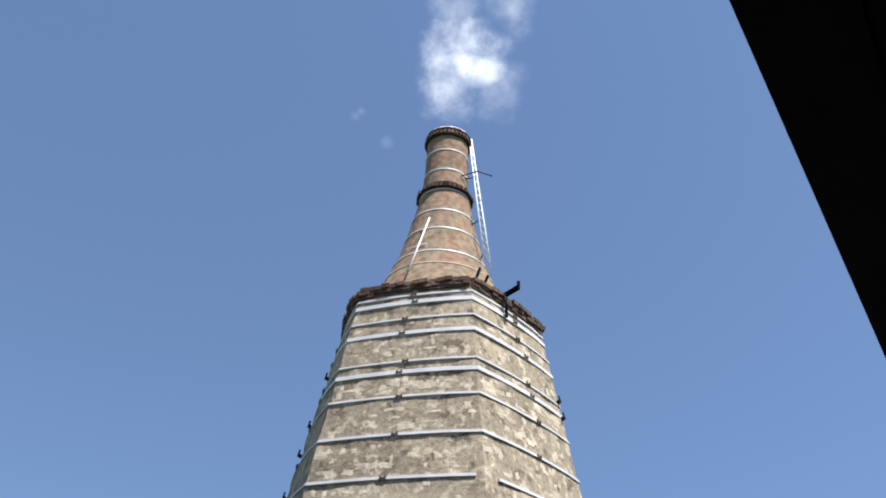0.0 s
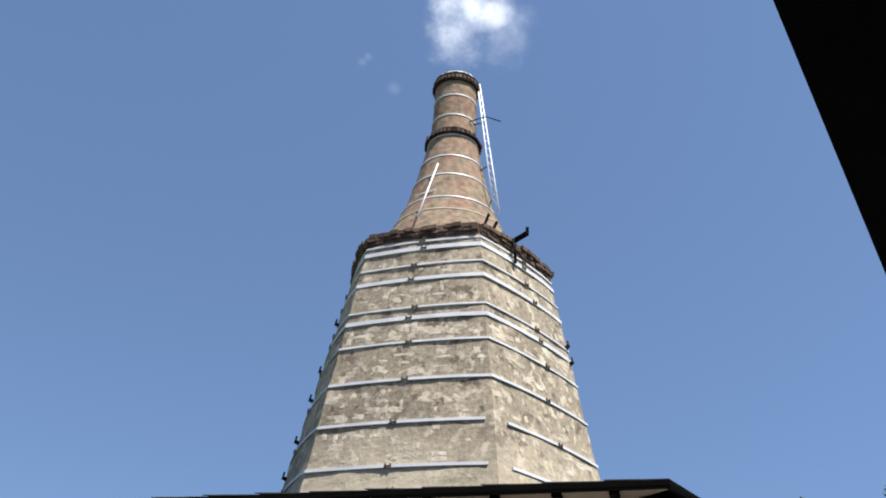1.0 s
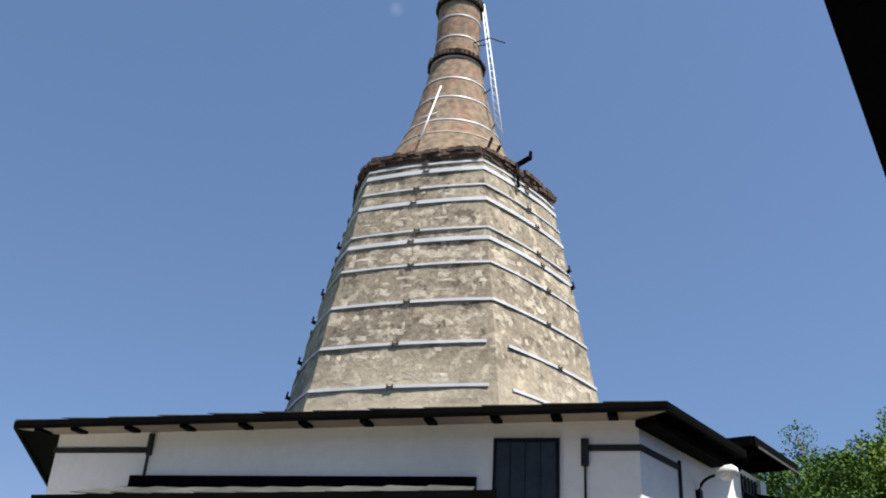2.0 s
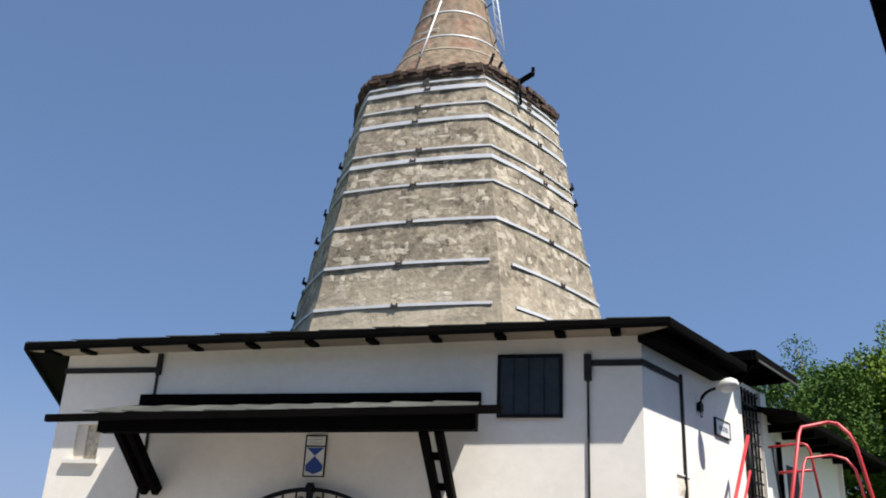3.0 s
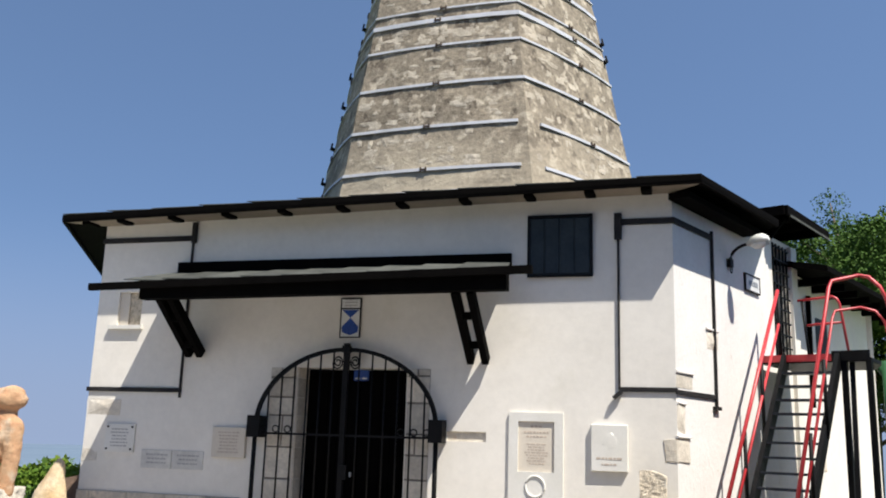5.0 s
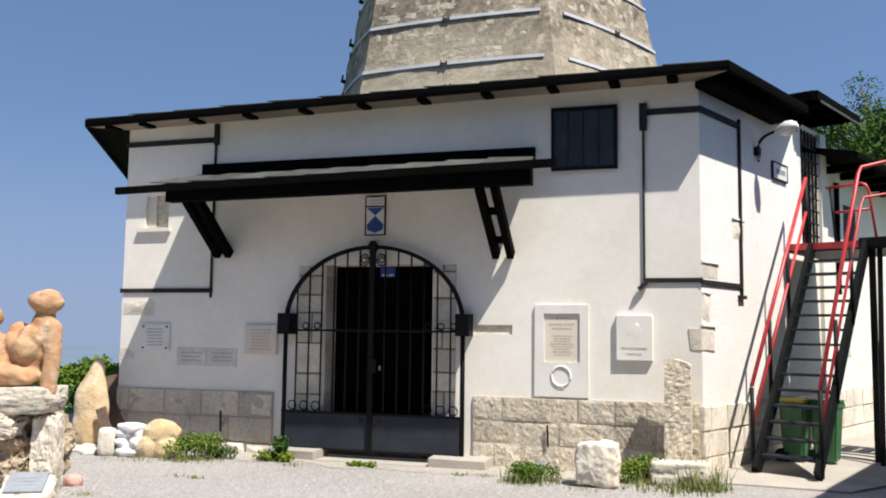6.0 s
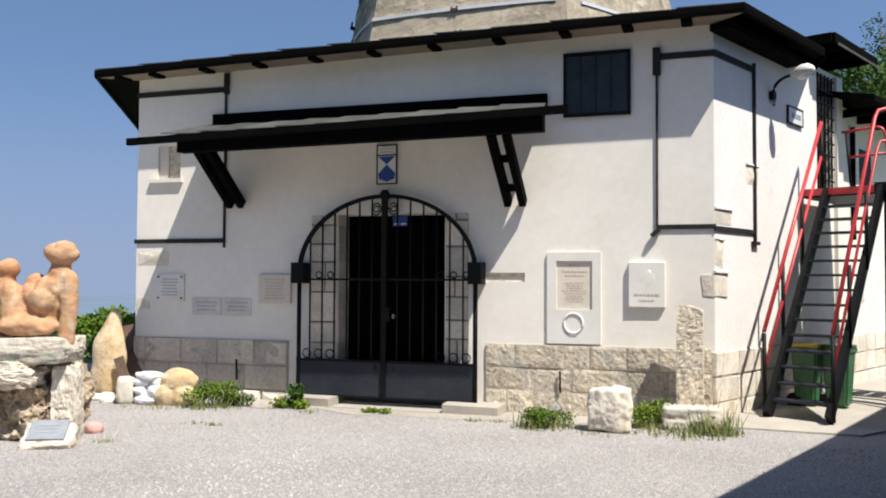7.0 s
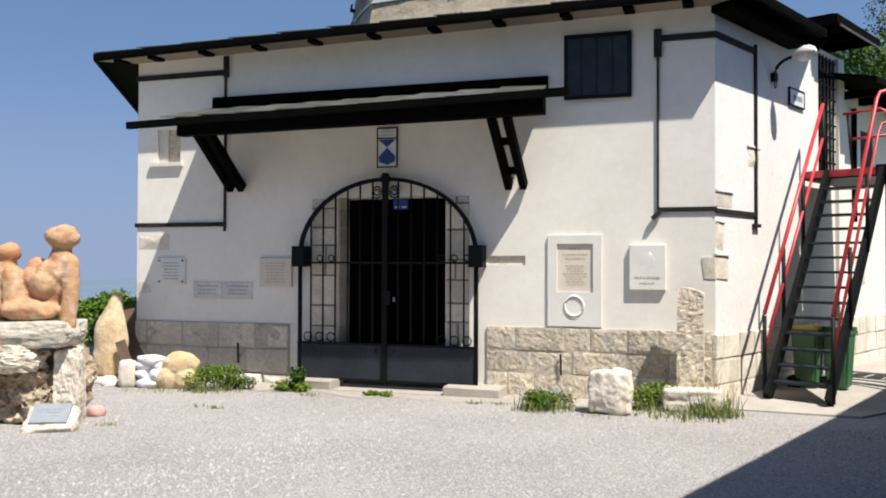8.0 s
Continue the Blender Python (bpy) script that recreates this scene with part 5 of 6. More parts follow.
# bare stones where the tower's plaster has fallen
tower = bpy.data.objects["kiln_tower"]
r = random.Random(21)
bare = []
for f, n in ((0, 120), (1, 90), (5, 14)):
    for k in range(n):
        s = r.uniform(0.04, 0.96)
        z = r.choice((5.95, 6.2, 6.42, 6.8, 7.0, 7.15, 7.6, 7.75, 7.9, 8.35, 8.45, 8.3, 9.1, 9.25, 9.7)) + r.uniform(-0.06, 0.06)
        w, h = 0.06 + 0.26 * r.random() ** 2, 0.05 + 0.11 * r.random() ** 1.5
        bare.append((f, s, z, w, h))
for f, s, z, w, h in bare:
    L_face = (tower_point(f, 1, z) - tower_point(f, 0, z)).length
    bm = bmesh.new()
    n = 20
    ring0, ring1 = [], []
    ph = r.uniform(0, 60)
    for k in range(n):
        a = 2 * math.pi * k / n
        sq = 1 / max(abs(math.cos(a)), abs(math.sin(a))) ** 0.8
        q = sq * (1 + 0.5 * noise.noise((math.cos(a) * 1.7 + ph, math.sin(a) * 1.7, z)) + 0.45 * noise.noise((math.cos(a) * 4 + ph, math.sin(a) * 4, z)))
        ds, dz = w / 2 * q * math.cos(a) / L_face, h / 2 * q * math.sin(a)
        ring0.append(bm.verts.new(tower_skin(f, min(0.995, max(0.005, s + ds)), z + dz, -0.03)))
        ring1.append(bm.verts.new(tower_skin(f, min(0.995, max(0.005, s + ds * 0.97)), z + dz * 0.97, 0.003)))
    centre = bm.verts.new(tower_skin(f, s, z, 0.005))
    for k in range(n):
        bm.faces.new((ring0[k], ring0[(k + 1) % n], ring1[(k + 1) % n], ring1[k]))
        bm.faces.new((ring1[k], ring1[(k + 1) % n], centre))
    part("bare_stone", bm, BARE, tower)

# ---- loose stones and sculpture ----


def pitted(bm, depth, scale, seed=0, rag=0.1, smooth=False):
    """Hollows and small ridges worn into a stone's skin."""
    bm.normal_update()
    off = Vector((seed * 1.7, seed * 0.9, seed * 2.3))
    moves = []
    for v in bm.verts:
        a = noise.noise(v.co * scale + off)
        b = noise.noise(v.co * scale * 2.6 + off)
        c = noise.noise(v.co * scale * 6.0 + off)
        moves.append(v.normal * depth * (-1.7 * max(0.0, a) - 0.7 * max(0.0, b) + rag * c))
    for v, d in zip(bm.verts, moves):
        v.co += d
    for f in bm.faces:
        f.smooth = smooth


def rock_thing(name, label, category, material, x, y, size, seed, turn=0.0, boxy=0.5, rough=0.18, z=GZ - 0.03, sub=3, group="", pits=0.0, scale=9.0, smooth=True):
    bm = bmesh.new()
    rock(bm, (x, y, z), size, seed, sub, rough, boxy, Matrix.Rotation(turn, 3, "Z"))
    if pits:
        pitted(bm, pits, scale, seed, smooth=smooth)
    return tagged(part(name, bm, material), label, category, group)


wall_turn = math.atan2(-0.26, 0.9655)
rock_thing("boulder", "squat pale hewn boulder on the gravel by the wall", "rock", PALE, 1.17, 10.08, (0.56, 0.42, 0.57), 3, wall_turn, 0.8, 0.12, sub=5, pits=0.006, scale=7, smooth=True)
# stele standing on a block
def fp(u, o, z):
    return FRONT @ Vector((u, o, z))


q = fp(0.26, 0.35, 0)
rock_thing("support_block", "rough white limestone block under the stele", "rock", PALE, q.x - 0.02, q.y - 0.12, (0.80, 0.55, 0.33), 5, wall_turn, 0.85, 0.10, sub=4, pits=0.002, scale=9)
bm = bmesh.new()

rings = []
steps = 60
for k in range(steps + 1):
    z = 0.08 + 1.17 * k / steps
    ring = []
    for a in range(48):
        t = 2 * math.pi * a / 48
        cx, cy = math.cos(t), math.sin(t)
        m = max(abs(cx), abs(cy))
        x, y = cx / m * 0.145, cy / m * 0.085
        wob = 0.013 * noise.noise((x * 14, y * 14, z * 9))
        top_drop = 0.03 * (0.5 - x / 0.15) ** 2 * (k / steps) ** 8
        ring.append(bm.verts.new(fp(0.26 + x * (1 + wob * 6) - 0.0, 0.35 + y * (1 + wob * 8), z - top_drop)))
    rings.append(ring)
for a, b in zip(rings, rings[1:]):
    for k in range(48):
        bm.faces.new((a[k], a[(k + 1) % 48], b[(k + 1) % 48], b[k]))
bm.faces.new(rings[-1])
bm.faces.new(rings[0][::-1])
pitted(bm, 0.008, 24, 4, 0.5)
tagged(part("stele", bm, RUBBLE), "upright narrow rough-hewn grey stone stele", "stele")

# menhir and its small neighbours
bm = bmesh.new()
rows = []
for k in range(25):
    f = k / 24
    w = np.interp(f, (0, 0.08, 0.18, 0.43, 0.56, 0.72, 0.89, 0.97, 1.0), (0.10, 0.20, 0.26, 0.25, 0.235, 0.18, 0.10, 0.06, 0.02))
    lean = np.interp(f, (0, 0.16, 0.5, 0.72, 0.89, 1.0), (-0.02, 0.01, 0.0, 0.02, 0.075, 0.09))
    ring = []
    for a in range(18):
        t = 2 * math.pi * a / 18
        wob = 1 + 0.12 * noise.noise((math.cos(t) * 1.5, math.sin(t) * 1.5, f * 4)) + 0.14 * noise.noise((math.cos(t) * 4, math.sin(t) * 4, f * 9))
        ring.append(bm.verts.new((-5.59 + lean + w * wob * math.cos(t), 12.5 + 0.55 * w * wob * math.sin(t), GZ - 0.04 + 1.27 * f)))
    rows.append(ring)
for a, b in zip(rows, rows[1:]):
    for k in range(18):
        fc = bm.faces.new((a[k], a[(k + 1) % 18], b[(k + 1) % 18], b[k]))
        fc.smooth = True
bm.faces.new(rows[-1])
bm.faces.new(rows[0][::-1])
tagged(part("standing_stone", bm, YELLOW_STONE), "tall pointed yellow standing stone by the house corner", "rock")
BROWN = mat("brown_slab", (0.10, 0.065, 0.045), (0.15, 0.10, 0.07), 0.95, 3, 14, 0.6)
bm = bmesh.new()
beam(bm, (-5.15, 12.75, GZ), (-5.42, 12.95, 0.85), 0.5, 0.1, (0.2, -1, 0))
tagged(part("leaning_slab", bm, BROWN), "dark brown stone slab leaning at the house corner", "slab")
bm = bmesh.new()
beam(bm, (-5.15, 12.22, GZ - 0.02), (-5.36, 12.30, 0.42), 0.14, 0.035, (0, -1, 0))
tagged(part("slate_slab", bm, BROWN), "narrow dark slate slab leaning on the standing stone", "slab")
rock_thing("low_pedestal", "low squat pale stone pedestal on the gravel", "pedestal", PALE, -4.97, 11.66, (0.27, 0.26, 0.44), 8, 0.2, 0.85, 0.1)
bm = bmesh.new()
for k, (dx, dz, w, h) in enumerate(((0, 0.06, 0.42, 0.17), (-0.10, 0.18, 0.24, 0.17), (0.10, 0.18, 0.25, 0.20), (-0.08, 0.29, 0.28, 0.15), (0.02, 0.37, 0.42, 0.13), (0.13, 0.29, 0.18, 0.17))):
    blob(bm, (-4.66 + dx, 11.66 + 0.03 * (k % 2), GZ + dz), (w / 2, 0.15, h / 2), 2, 0.1, 2, k)
white_sculpture = part("white_sculpture", bm, WHITE_STONE)
fuse = white_sculpture.modifiers.new("fuse", "REMESH")
fuse.mode, fuse.voxel_size, fuse.use_smooth_shade = "VOXEL", 0.012, True
tagged(white_sculpture, "small white carved marble of stacked rounded lumps", "sculpture")
bm = bmesh.new()
blob(bm, (-4.24, 11.62, GZ + 0.30), (0.25, 0.13, 0.19), 3, 0.08, 2, 2)
blob(bm, (-4.38, 11.60, GZ + 0.12), (0.19, 0.14, 0.17), 3, 0.08, 2, 3)
blob(bm, (-4.17, 11.58, GZ + 0.11), (0.18, 0.13, 0.16), 3, 0.08, 2, 4)
yellow_sculpture = part("yellow_sculpture", bm, YELLOW_STONE)
fuse = yellow_sculpture.modifiers.new("fuse", "REMESH")
fuse.mode, fuse.voxel_size, fuse.use_smooth_shade = "VOXEL", 0.014, True
soften = yellow_sculpture.modifiers.new("soften", "SMOOTH")
soften.factor, soften.iterations = 0.5, 7
tagged(yellow_sculpture, "rounded yellow sandstone carving of joined lobes", "sculpture")
for k, (x, y, w) in enumerate(((-5.45, 12.0, 0.6), (-5.75, 12.2, 0.5), (-5.25, 11.8, 0.3), (-5.5, 12.45, 0.5))):
    rock_thing("flat_stone", "flat grey stone lying on the gravel", "rock", BOULDER, x, y, (w, 0.25, 0.10), 30 + k, 0.3 * k, 0.6, 0.2, group="flat stones", sub=2)
rock_thing("pink_stone", "small pink stone beside the sculpture", "rock", PINK, -4.36, 9.42, (0.2, 0.16, 0.16), 40, 0.4, 0.3, 0.2)

# terracotta sculpture on its boulder plinth
bm = bmesh.new()


def limb(p, q, r0, r1, seed, n=7):
    p, q = Vector(p), Vector(q)
    n *= 3
    for k in range(n):
        f = k / (n - 1)
        rr = r0 + (r1 - r0) * f
        blob(bm, p.lerp(q, f), (rr, rr * 0.9, rr * 1.1), 2, 0.10, 2, seed + k * 0.13)


SX, SY = -4.55, 8.98
blob(bm, (-4.54, SY, 1.77), (0.185, 0.15, 0.115), 3, 0.07, 1.8, 2, Matrix.Rotation(radians(8), 3, "Y"))
blob(bm, (-4.50, SY - 0.02, 1.83), (0.12, 0.12, 0.075), 3, 0.08, 2, 3)
limb((-4.53, SY, 1.68), (-4.55, SY, 1.54), 0.085, 0.12, 5, 3)
limb((-4.44, SY - 0.02, 1.50), (-4.42, SY - 0.04, 1.20), 0.095, 0.088, 9, 5)
limb((-4.42, SY - 0.04, 1.20), (-4.45, SY - 0.05, 0.86), 0.085, 0.085, 12, 5)
limb((-4.58, SY, 1.47), (-4.70, SY, 1.16), 0.13, 0.15, 21, 6)
blob(bm, (-4.68, SY - 0.10, 1.30), (0.135, 0.11, 0.14), 3, 0.08, 2, 6)
blob(bm, (-4.62, SY - 0.02, 1.42), (0.17, 0.13, 0.13), 3, 0.08, 2, 16)
blob(bm, (-4.80, SY, 1.33), (0.17, 0.13, 0.15), 3, 0.08, 2, 17)
blob(bm, (-4.95, SY + 0.02, 1.26), (0.16, 0.13, 0.15), 3, 0.08, 2, 18)
blob(bm, (-4.84, SY - 0.05, 1.03), (0.30, 0.24, 0.13), 3, 0.07, 2, 8)
blob(bm, (-4.83, SY + 0.08, 1.49), (0.11, 0.10, 0.07), 3, 0.06, 2, 9)
limb((-4.82, SY + 0.04, 1.45), (-4.82, SY, 1.15), 0.11, 0.14, 31, 5)
blob(bm, (-5.10, SY, 1.615), (0.12, 0.12, 0.105), 3, 0.07, 1.6, 10)
limb((-5.11, SY, 1.54), (-5.14, SY, 1.42), 0.08, 0.13, 36, 3)
limb((-5.02, SY - 0.08, 1.38), (-4.98, SY - 0.10, 1.06), 0.10, 0.12, 41, 6)
limb((-5.26, SY, 1.35), (-5.30, SY, 0.92), 0.19, 0.24, 47, 6)
sculpture = part("sculpture", bm, TERRACOTTA)
remesh = sculpture.modifiers.new("fuse", "REMESH")
remesh.mode, remesh.voxel_size, remesh.use_smooth_shade = "VOXEL", 0.016, True
soften = sculpture.modifiers.new("soften", "SMOOTH")
soften.factor, soften.iterations = 0.5, 4
tagged(sculpture, "orange terracotta sculpture of plain rounded forms on boulders", "sculpture")
rock_thing("plinth_slab", "lichened flat boulder carrying the sculpture", "rock", WEEPING, -4.93, SY + 0.02, (1.36, 0.78, 0.34), 51, 0.06, 0.75, 0.045, 0.63, 5, pits=0.008, scale=9, smooth=True)
rock_thing("plinth_column", "pitted white stone column under the sculpture", "rock", BOULDER, -4.46, SY + 0.03, (0.34, 0.32, 0.98), 52, 0.2, 0.85, 0.1, GZ - 0.08, sub=5, pits=0.018, scale=10, smooth=False)
rock_thing("plinth_boulder", "large pale pitted boulder under the sculpture", "rock", BOULDER, -5.06, SY - 0.16, (0.92, 0.55, 0.36), 53, 0.2, 0.5, 0.14, 0.38, 5, pits=0.028, scale=8, smooth=False)
rock_thing("plinth_boulder", "rough brown boulder under the sculpture", "rock", CRAG, -4.98, SY + 0.12, (0.94, 0.54, 0.76), 54, -0.4, 0.5, 0.32, GZ - 0.1, 5, pits=0.075, scale=5, smooth=False)
rock_thing("plinth_boulder", "rough brown boulder under the sculpture", "rock", CRAG, -5.42, SY + 0.0, (0.86, 0.65, 0.72), 55, 0.8, 0.4, 0.35, GZ - 0.1, 5, pits=0.05, scale=6, smooth=False)
rock_thing("plinth_boulder", "rough brown boulder at the back of the plinth", "rock", CRAG, -4.86, SY + 0.46, (0.86, 0.43, 0.92), 56, 0.2, 0.5, 0.3, GZ - 0.1, 5, pits=0.05, scale=6, smooth=False)
SHADE_INK = mat("engraved_grey", (0.22, 0.24, 0.28), (0.18, 0.2, 0.23), 0.6, 8, 40, 0)
pl = thing("ground_plaque", "grey metal plaque tilted on a stone in front of the sculpture", "plaque")
m = Matrix.Translation((-4.45, 8.62, GZ)) @ Matrix.Rotation(0.22, 4, "Z") @ Matrix.Scale(0.84, 4)
lean = (Matrix.Rotation(0.22, 4, "Z") @ Matrix.Rotation(radians(27), 4, "X")).to_3x3()
part("stone", fresh((rock, m @ Vector((0.01, 0.0, -0.03)), (0.60, 0.47, 0.19), 61, 4, 0.12, 0.92, lean)), BOULDER, pl, "rough pale tilted stone")
part("prop_stone", fresh((rock, m @ Vector((0.0, 0.12, -0.03)), (0.42, 0.24, 0.17), 62, 3, 0.12, 0.8)), BOULDER, pl)
tilt = m @ Matrix.Translation((0.0, -0.02, 0.185)) @ Matrix.Rotation(radians(30), 4, "X")
part("plate", bar((-0.21, -0.17, -0.01), (0.21, 0.17, 0.018), tilt), GREY_PLATE, pl)
for k in range(3):
    part("lettering", bar((-0.12, 0.06 - 0.06 * k, 0.018), (0.12, 0.068 - 0.06 * k, 0.0205), tilt), SHADE_INK, pl)

# ---- plants ----


def leaf_cloud(bm, centre, size, count, leaf, r, droop=0.3, hollow=0.35):
    """Many small folded leaves through a lumpy volume."""
    c = Vector(centre)
    for _ in range(count):
        d = Vector((r.gauss(0, 1), r.gauss(0, 1), r.gauss(0, 1))).normalized()
        k = (hollow + (1 - hollow) * r.random() ** 0.5) * (1 + 0.25 * noise.noise(d * 2.3 + c))
        p = c + Vector((d.x * size[0], d.y * size[1], d.z * size[2])) * k
        a = Vector((r.gauss(0, 1), r.gauss(0, 1), r.gauss(0, 0.6) - droop)).normalized() * leaf * r.uniform(0.6, 1.3)
        b = a.cross(Vector((r.gauss(0, 1), r.gauss(0, 1), r.gauss(0, 1)))).normalized() * a.length * 0.42
        v = [bm.verts.new(q) for q in (p, p + a * 0.5 + b, p + a, p + a * 0.5 - b)]
        bm.faces.new(v)


def tree(x, y, height, spread, seed, label, density=1.0, airy=False):
    r = random.Random(seed)
    t = tagged(new("tree"), label, "tree", "trees behind the wing")
    base = Vector((x, y, ground_height(x, y) - 0.1))
    bm = bmesh.new()
    tip = base + Vector((r.uniform(-0.3, 0.3), 0, height * 0.75))
    tube(bm, [base, base.lerp(tip, 0.4) + Vector((0.1, 0, 0)), tip], [0.22, 0.16, 0.05], 9)
    clumps = []
    for k in range(16):
        a = r.uniform(0, 2 * math.pi)
        f = r.uniform(0.25, 1.0)
        start = base.lerp(tip, f * 0.9)
        reach = spread * r.uniform(0.35, 1.0) * (1.15 - 0.55 * f)
        end = start + Vector((math.cos(a) * reach, math.sin(a) * reach, height * r.uniform(0.06, 0.24)))
        tube(bm, [start, start.lerp(end, 0.5) + Vector((0, 0, 0.15)), end], [0.07, 0.045, 0.015], 6)
        clumps.append(end)
        clumps.append(start.lerp(end, 0.6) + Vector((0, 0, r.uniform(0, 0.5))))
    clumps.append(tip + Vector((0, 0, 0.3)))
    part("trunk", bm, BARK, t)
    bm = bmesh.new()
    for c in clumps:
        s = r.uniform(0.55, 1.05) * spread * (0.26 if airy else 0.34)
        leaf_cloud(bm, c, (s, s, s * 0.8), int((420 if airy else 1900) * density), 0.085, r)
    part("crown", bm, DARKLEAF if airy or seed % 2 else LEAF, t)


tree(10.6, 24.0, 9.1, 3.4, 101, "dense green broadleaf tree behind the wing", 1.2)
tree(13.6, 25.0, 9.9, 3.6, 102, "dense green broadleaf tree with a full crown", 1.2)
tree(15.8, 27.0, 11.4, 3.4, 104, "tall green broadleaf tree with a loose crown", 1.0)
tree(11.6, 28.0, 11.2, 2.6, 103, "thin airy tree rising over the others", 0.6, True)
tree(12.6, 21.5, 7.4, 2.6, 105, "low bushy green tree behind the wing", 1.2)
tree(14.8, 22.5, 8.4, 3.0, 106, "dense green broadleaf tree behind the wing", 1.2)


def shrub(x, y, w, h, seed, label, leaf=0.07, count=500, material=None, group=""):
    r = random.Random(seed)
    bm = bmesh.new()
    z = ground_height(x, y) if math.hypot(x, y) > 14 else GZ
    for k in range(7):
        c = (x + r.uniform(-0.4, 0.4) * w, y + r.uniform(-0.25, 0.25) * w, z + h * r.uniform(0.25, 0.62))
        leaf_cloud(bm, c, (w * 0.28, w * 0.25, h * 0.36), count // 7, leaf, r, 0.0, 0.1)
    for k in range(6):
        tube(bm, [(x, y, z - 0.02), (x + r.uniform(-0.3, 0.3) * w, y + r.uniform(-0.2, 0.2) * w, z + h * 0.6)], 0.006, 4)
    return tagged(part("shrub", bm, material or LEAF), label, "shrub", group)


r = random.Random(5)
for k in range(15):
    x, y = -16.5 + k * 0.85, 23.5 + r.uniform(-1.2, 1.2)
    shrub(x, y, 1.9, r.uniform(0.85, 1.1), 200 + k, "leafy green vine bush at the yard's far edge", 0.15, 900, LEAF if k % 2 else DARKLEAF, "vine bushes")
for k in range(6):
    shrub(-10.4 + k * 0.7, 20.6 + 0.3 * (k % 2), 1.5, 0.85, 230 + k, "leafy green vine bush at the yard's far edge", 0.11, 1100, LEAF, "vine bushes")
for k in range(5):
    shrub(-8.3 + k * 0.55, 18.2 + 0.3 * (k % 2), 1.2, 0.6, 240 + k, "leafy green vine bush at the yard's far edge", 0.09, 1000, LEAF if k % 2 else DARKLEAF, "vine bushes")
shrub(-3.74, 11.52, 0.72, 0.38, 301, "low weedy green shrub at the plinth", 0.034, 1700, LEAF)
shrub(-3.42, 11.55, 0.34, 0.20, 302, "low weedy green shrub at the plinth", 0.028, 900, DARKLEAF)
shrub(-2.72, 11.45, 0.40, 0.14, 303, "low clump of green weeds on the gravel", 0.05, 400)
shrub(0.50, 10.25, 0.50, 0.27, 304, "low clump of green weeds beside the boulder", 0.026, 2200, LEAF)
shrub(1.70, 10.42, 0.50, 0.34, 305, "leafy green weeds between boulder and stele", 0.03, 1300, LEAF)
shrub(-1.55, 11.15, 0.30, 0.07, 306, "small clump of weeds before the gate", 0.04, 260)


TUFTS = {}


def spikes(x, y, spread, h, count, seed, material, label, width=0.009):
    """A tuft of upright blades."""
    r = random.Random(seed)
    bm = TUFTS.setdefault(material.name, (bmesh.new(), material))[0]
    for _ in range(count):
        a, d = r.uniform(0, 6.28), spread * r.random() ** 0.7
        p = Vector((x + d * math.cos(a), y + d * math.sin(a) * 0.7, GZ - 0.01))
        lean = Vector((r.gauss(0, 0.25), r.gauss(0, 0.25), 1)) * h * r.uniform(0.2, 1.0)
        s = Vector((math.cos(a * 3), math.sin(a * 3), 0)) * width * r.uniform(0.5, 1)
        v = [bm.verts.new(q) for q in (p - s, p + s, p + lean * 0.6 + s * 0.7, p + lean, p + lean * 0.6 - s * 0.7)]
        bm.faces.new(v)


shrub(-2.64, 11.5, 0.22, 0.36, 401, "upright leafy weed at the plinth", 0.06, 220, DARKLEAF)
spikes(0.45, 10.2, 0.38, 0.22, 160, 430, GRASS, "grass round the weeds by the boulder")
spikes(1.72, 10.35, 0.30, 0.30, 120, 431, GRASS, "grass between boulder and stele")
spikes(-3.75, 11.35, 0.42, 0.20, 160, 432, GRASS, "grass under the shrub at the plinth")
spikes(-4.55, 11.45, 0.45, 0.07, 130, 433, GRASS, "low grass before the carved stones")
spikes(2.05, 9.8, 0.5, 0.14, 160, 434, GRASS, "low grass before the stele block")
spikes(2.3, 9.95, 0.30, 0.30, 200, 402, GRASS, "ragged grass tuft by the stele")
spikes(2.30, 10.25, 0.30, 0.75, 70, 403, STRAW, "tall dry grass stalks by the house corner", 0.006)
spikes(1.95, 9.92, 0.55, 0.08, 110, 404, GRASS, "low grass along the concrete edge")
spikes(1.75, 10.2, 0.4, 0.15, 90, 405, GRASS, "grass at the foot of the stele")
for k, (x, y, s) in enumerate(((-0.35, 10.6, 0.12), (-0.05, 10.55, 0.14), (-3.5, 10.1, 0.2), (-3.25, 10.0, 0.1), (-4.0, 8.9, 0.15), (-2.4, 11.1, 0.15), (-4.3, 11.25, 0.3), (-3.9, 11.3, 0.3), (0.6, 10.1, 0.35), (1.0, 9.85, 0.3))):
    spikes(x, y, s, 0.06, 40, 410 + k, GRASS, "small grass tuft in the gravel")

for bm, material in TUFTS.values():
    tagged(part("grass", bm, material), "sparse grass and weeds growing out of the gravel", "grass", kind="stuff")

# dusty strip between the gravel and the wall
bm = bmesh.new()
near, far = [], []
for k in range(57):
    u = 0.4 + 5.6 * k / 56
    reach = 0.75 + 0.35 * noise.noise((u * 1.1, 3.0, 0)) + 0.12 * noise.noise((u * 4.0, 7.0, 0)) - 0.3 * max(0.0, 1.0 - u / 1.2)
    far.append(bm.verts.new(fp(u, 0.01, GZ + 0.004)))
    near.append(bm.verts.new(fp(u, max(0.15, reach), GZ + 0.004)))
for k in range(56):
    bm.faces.new((far[k], far[k + 1], near[k + 1], near[k]))
tagged(part("pavement", bm, SAND), "beige trodden dust along the foot of the wall", "pavement", kind="structure")

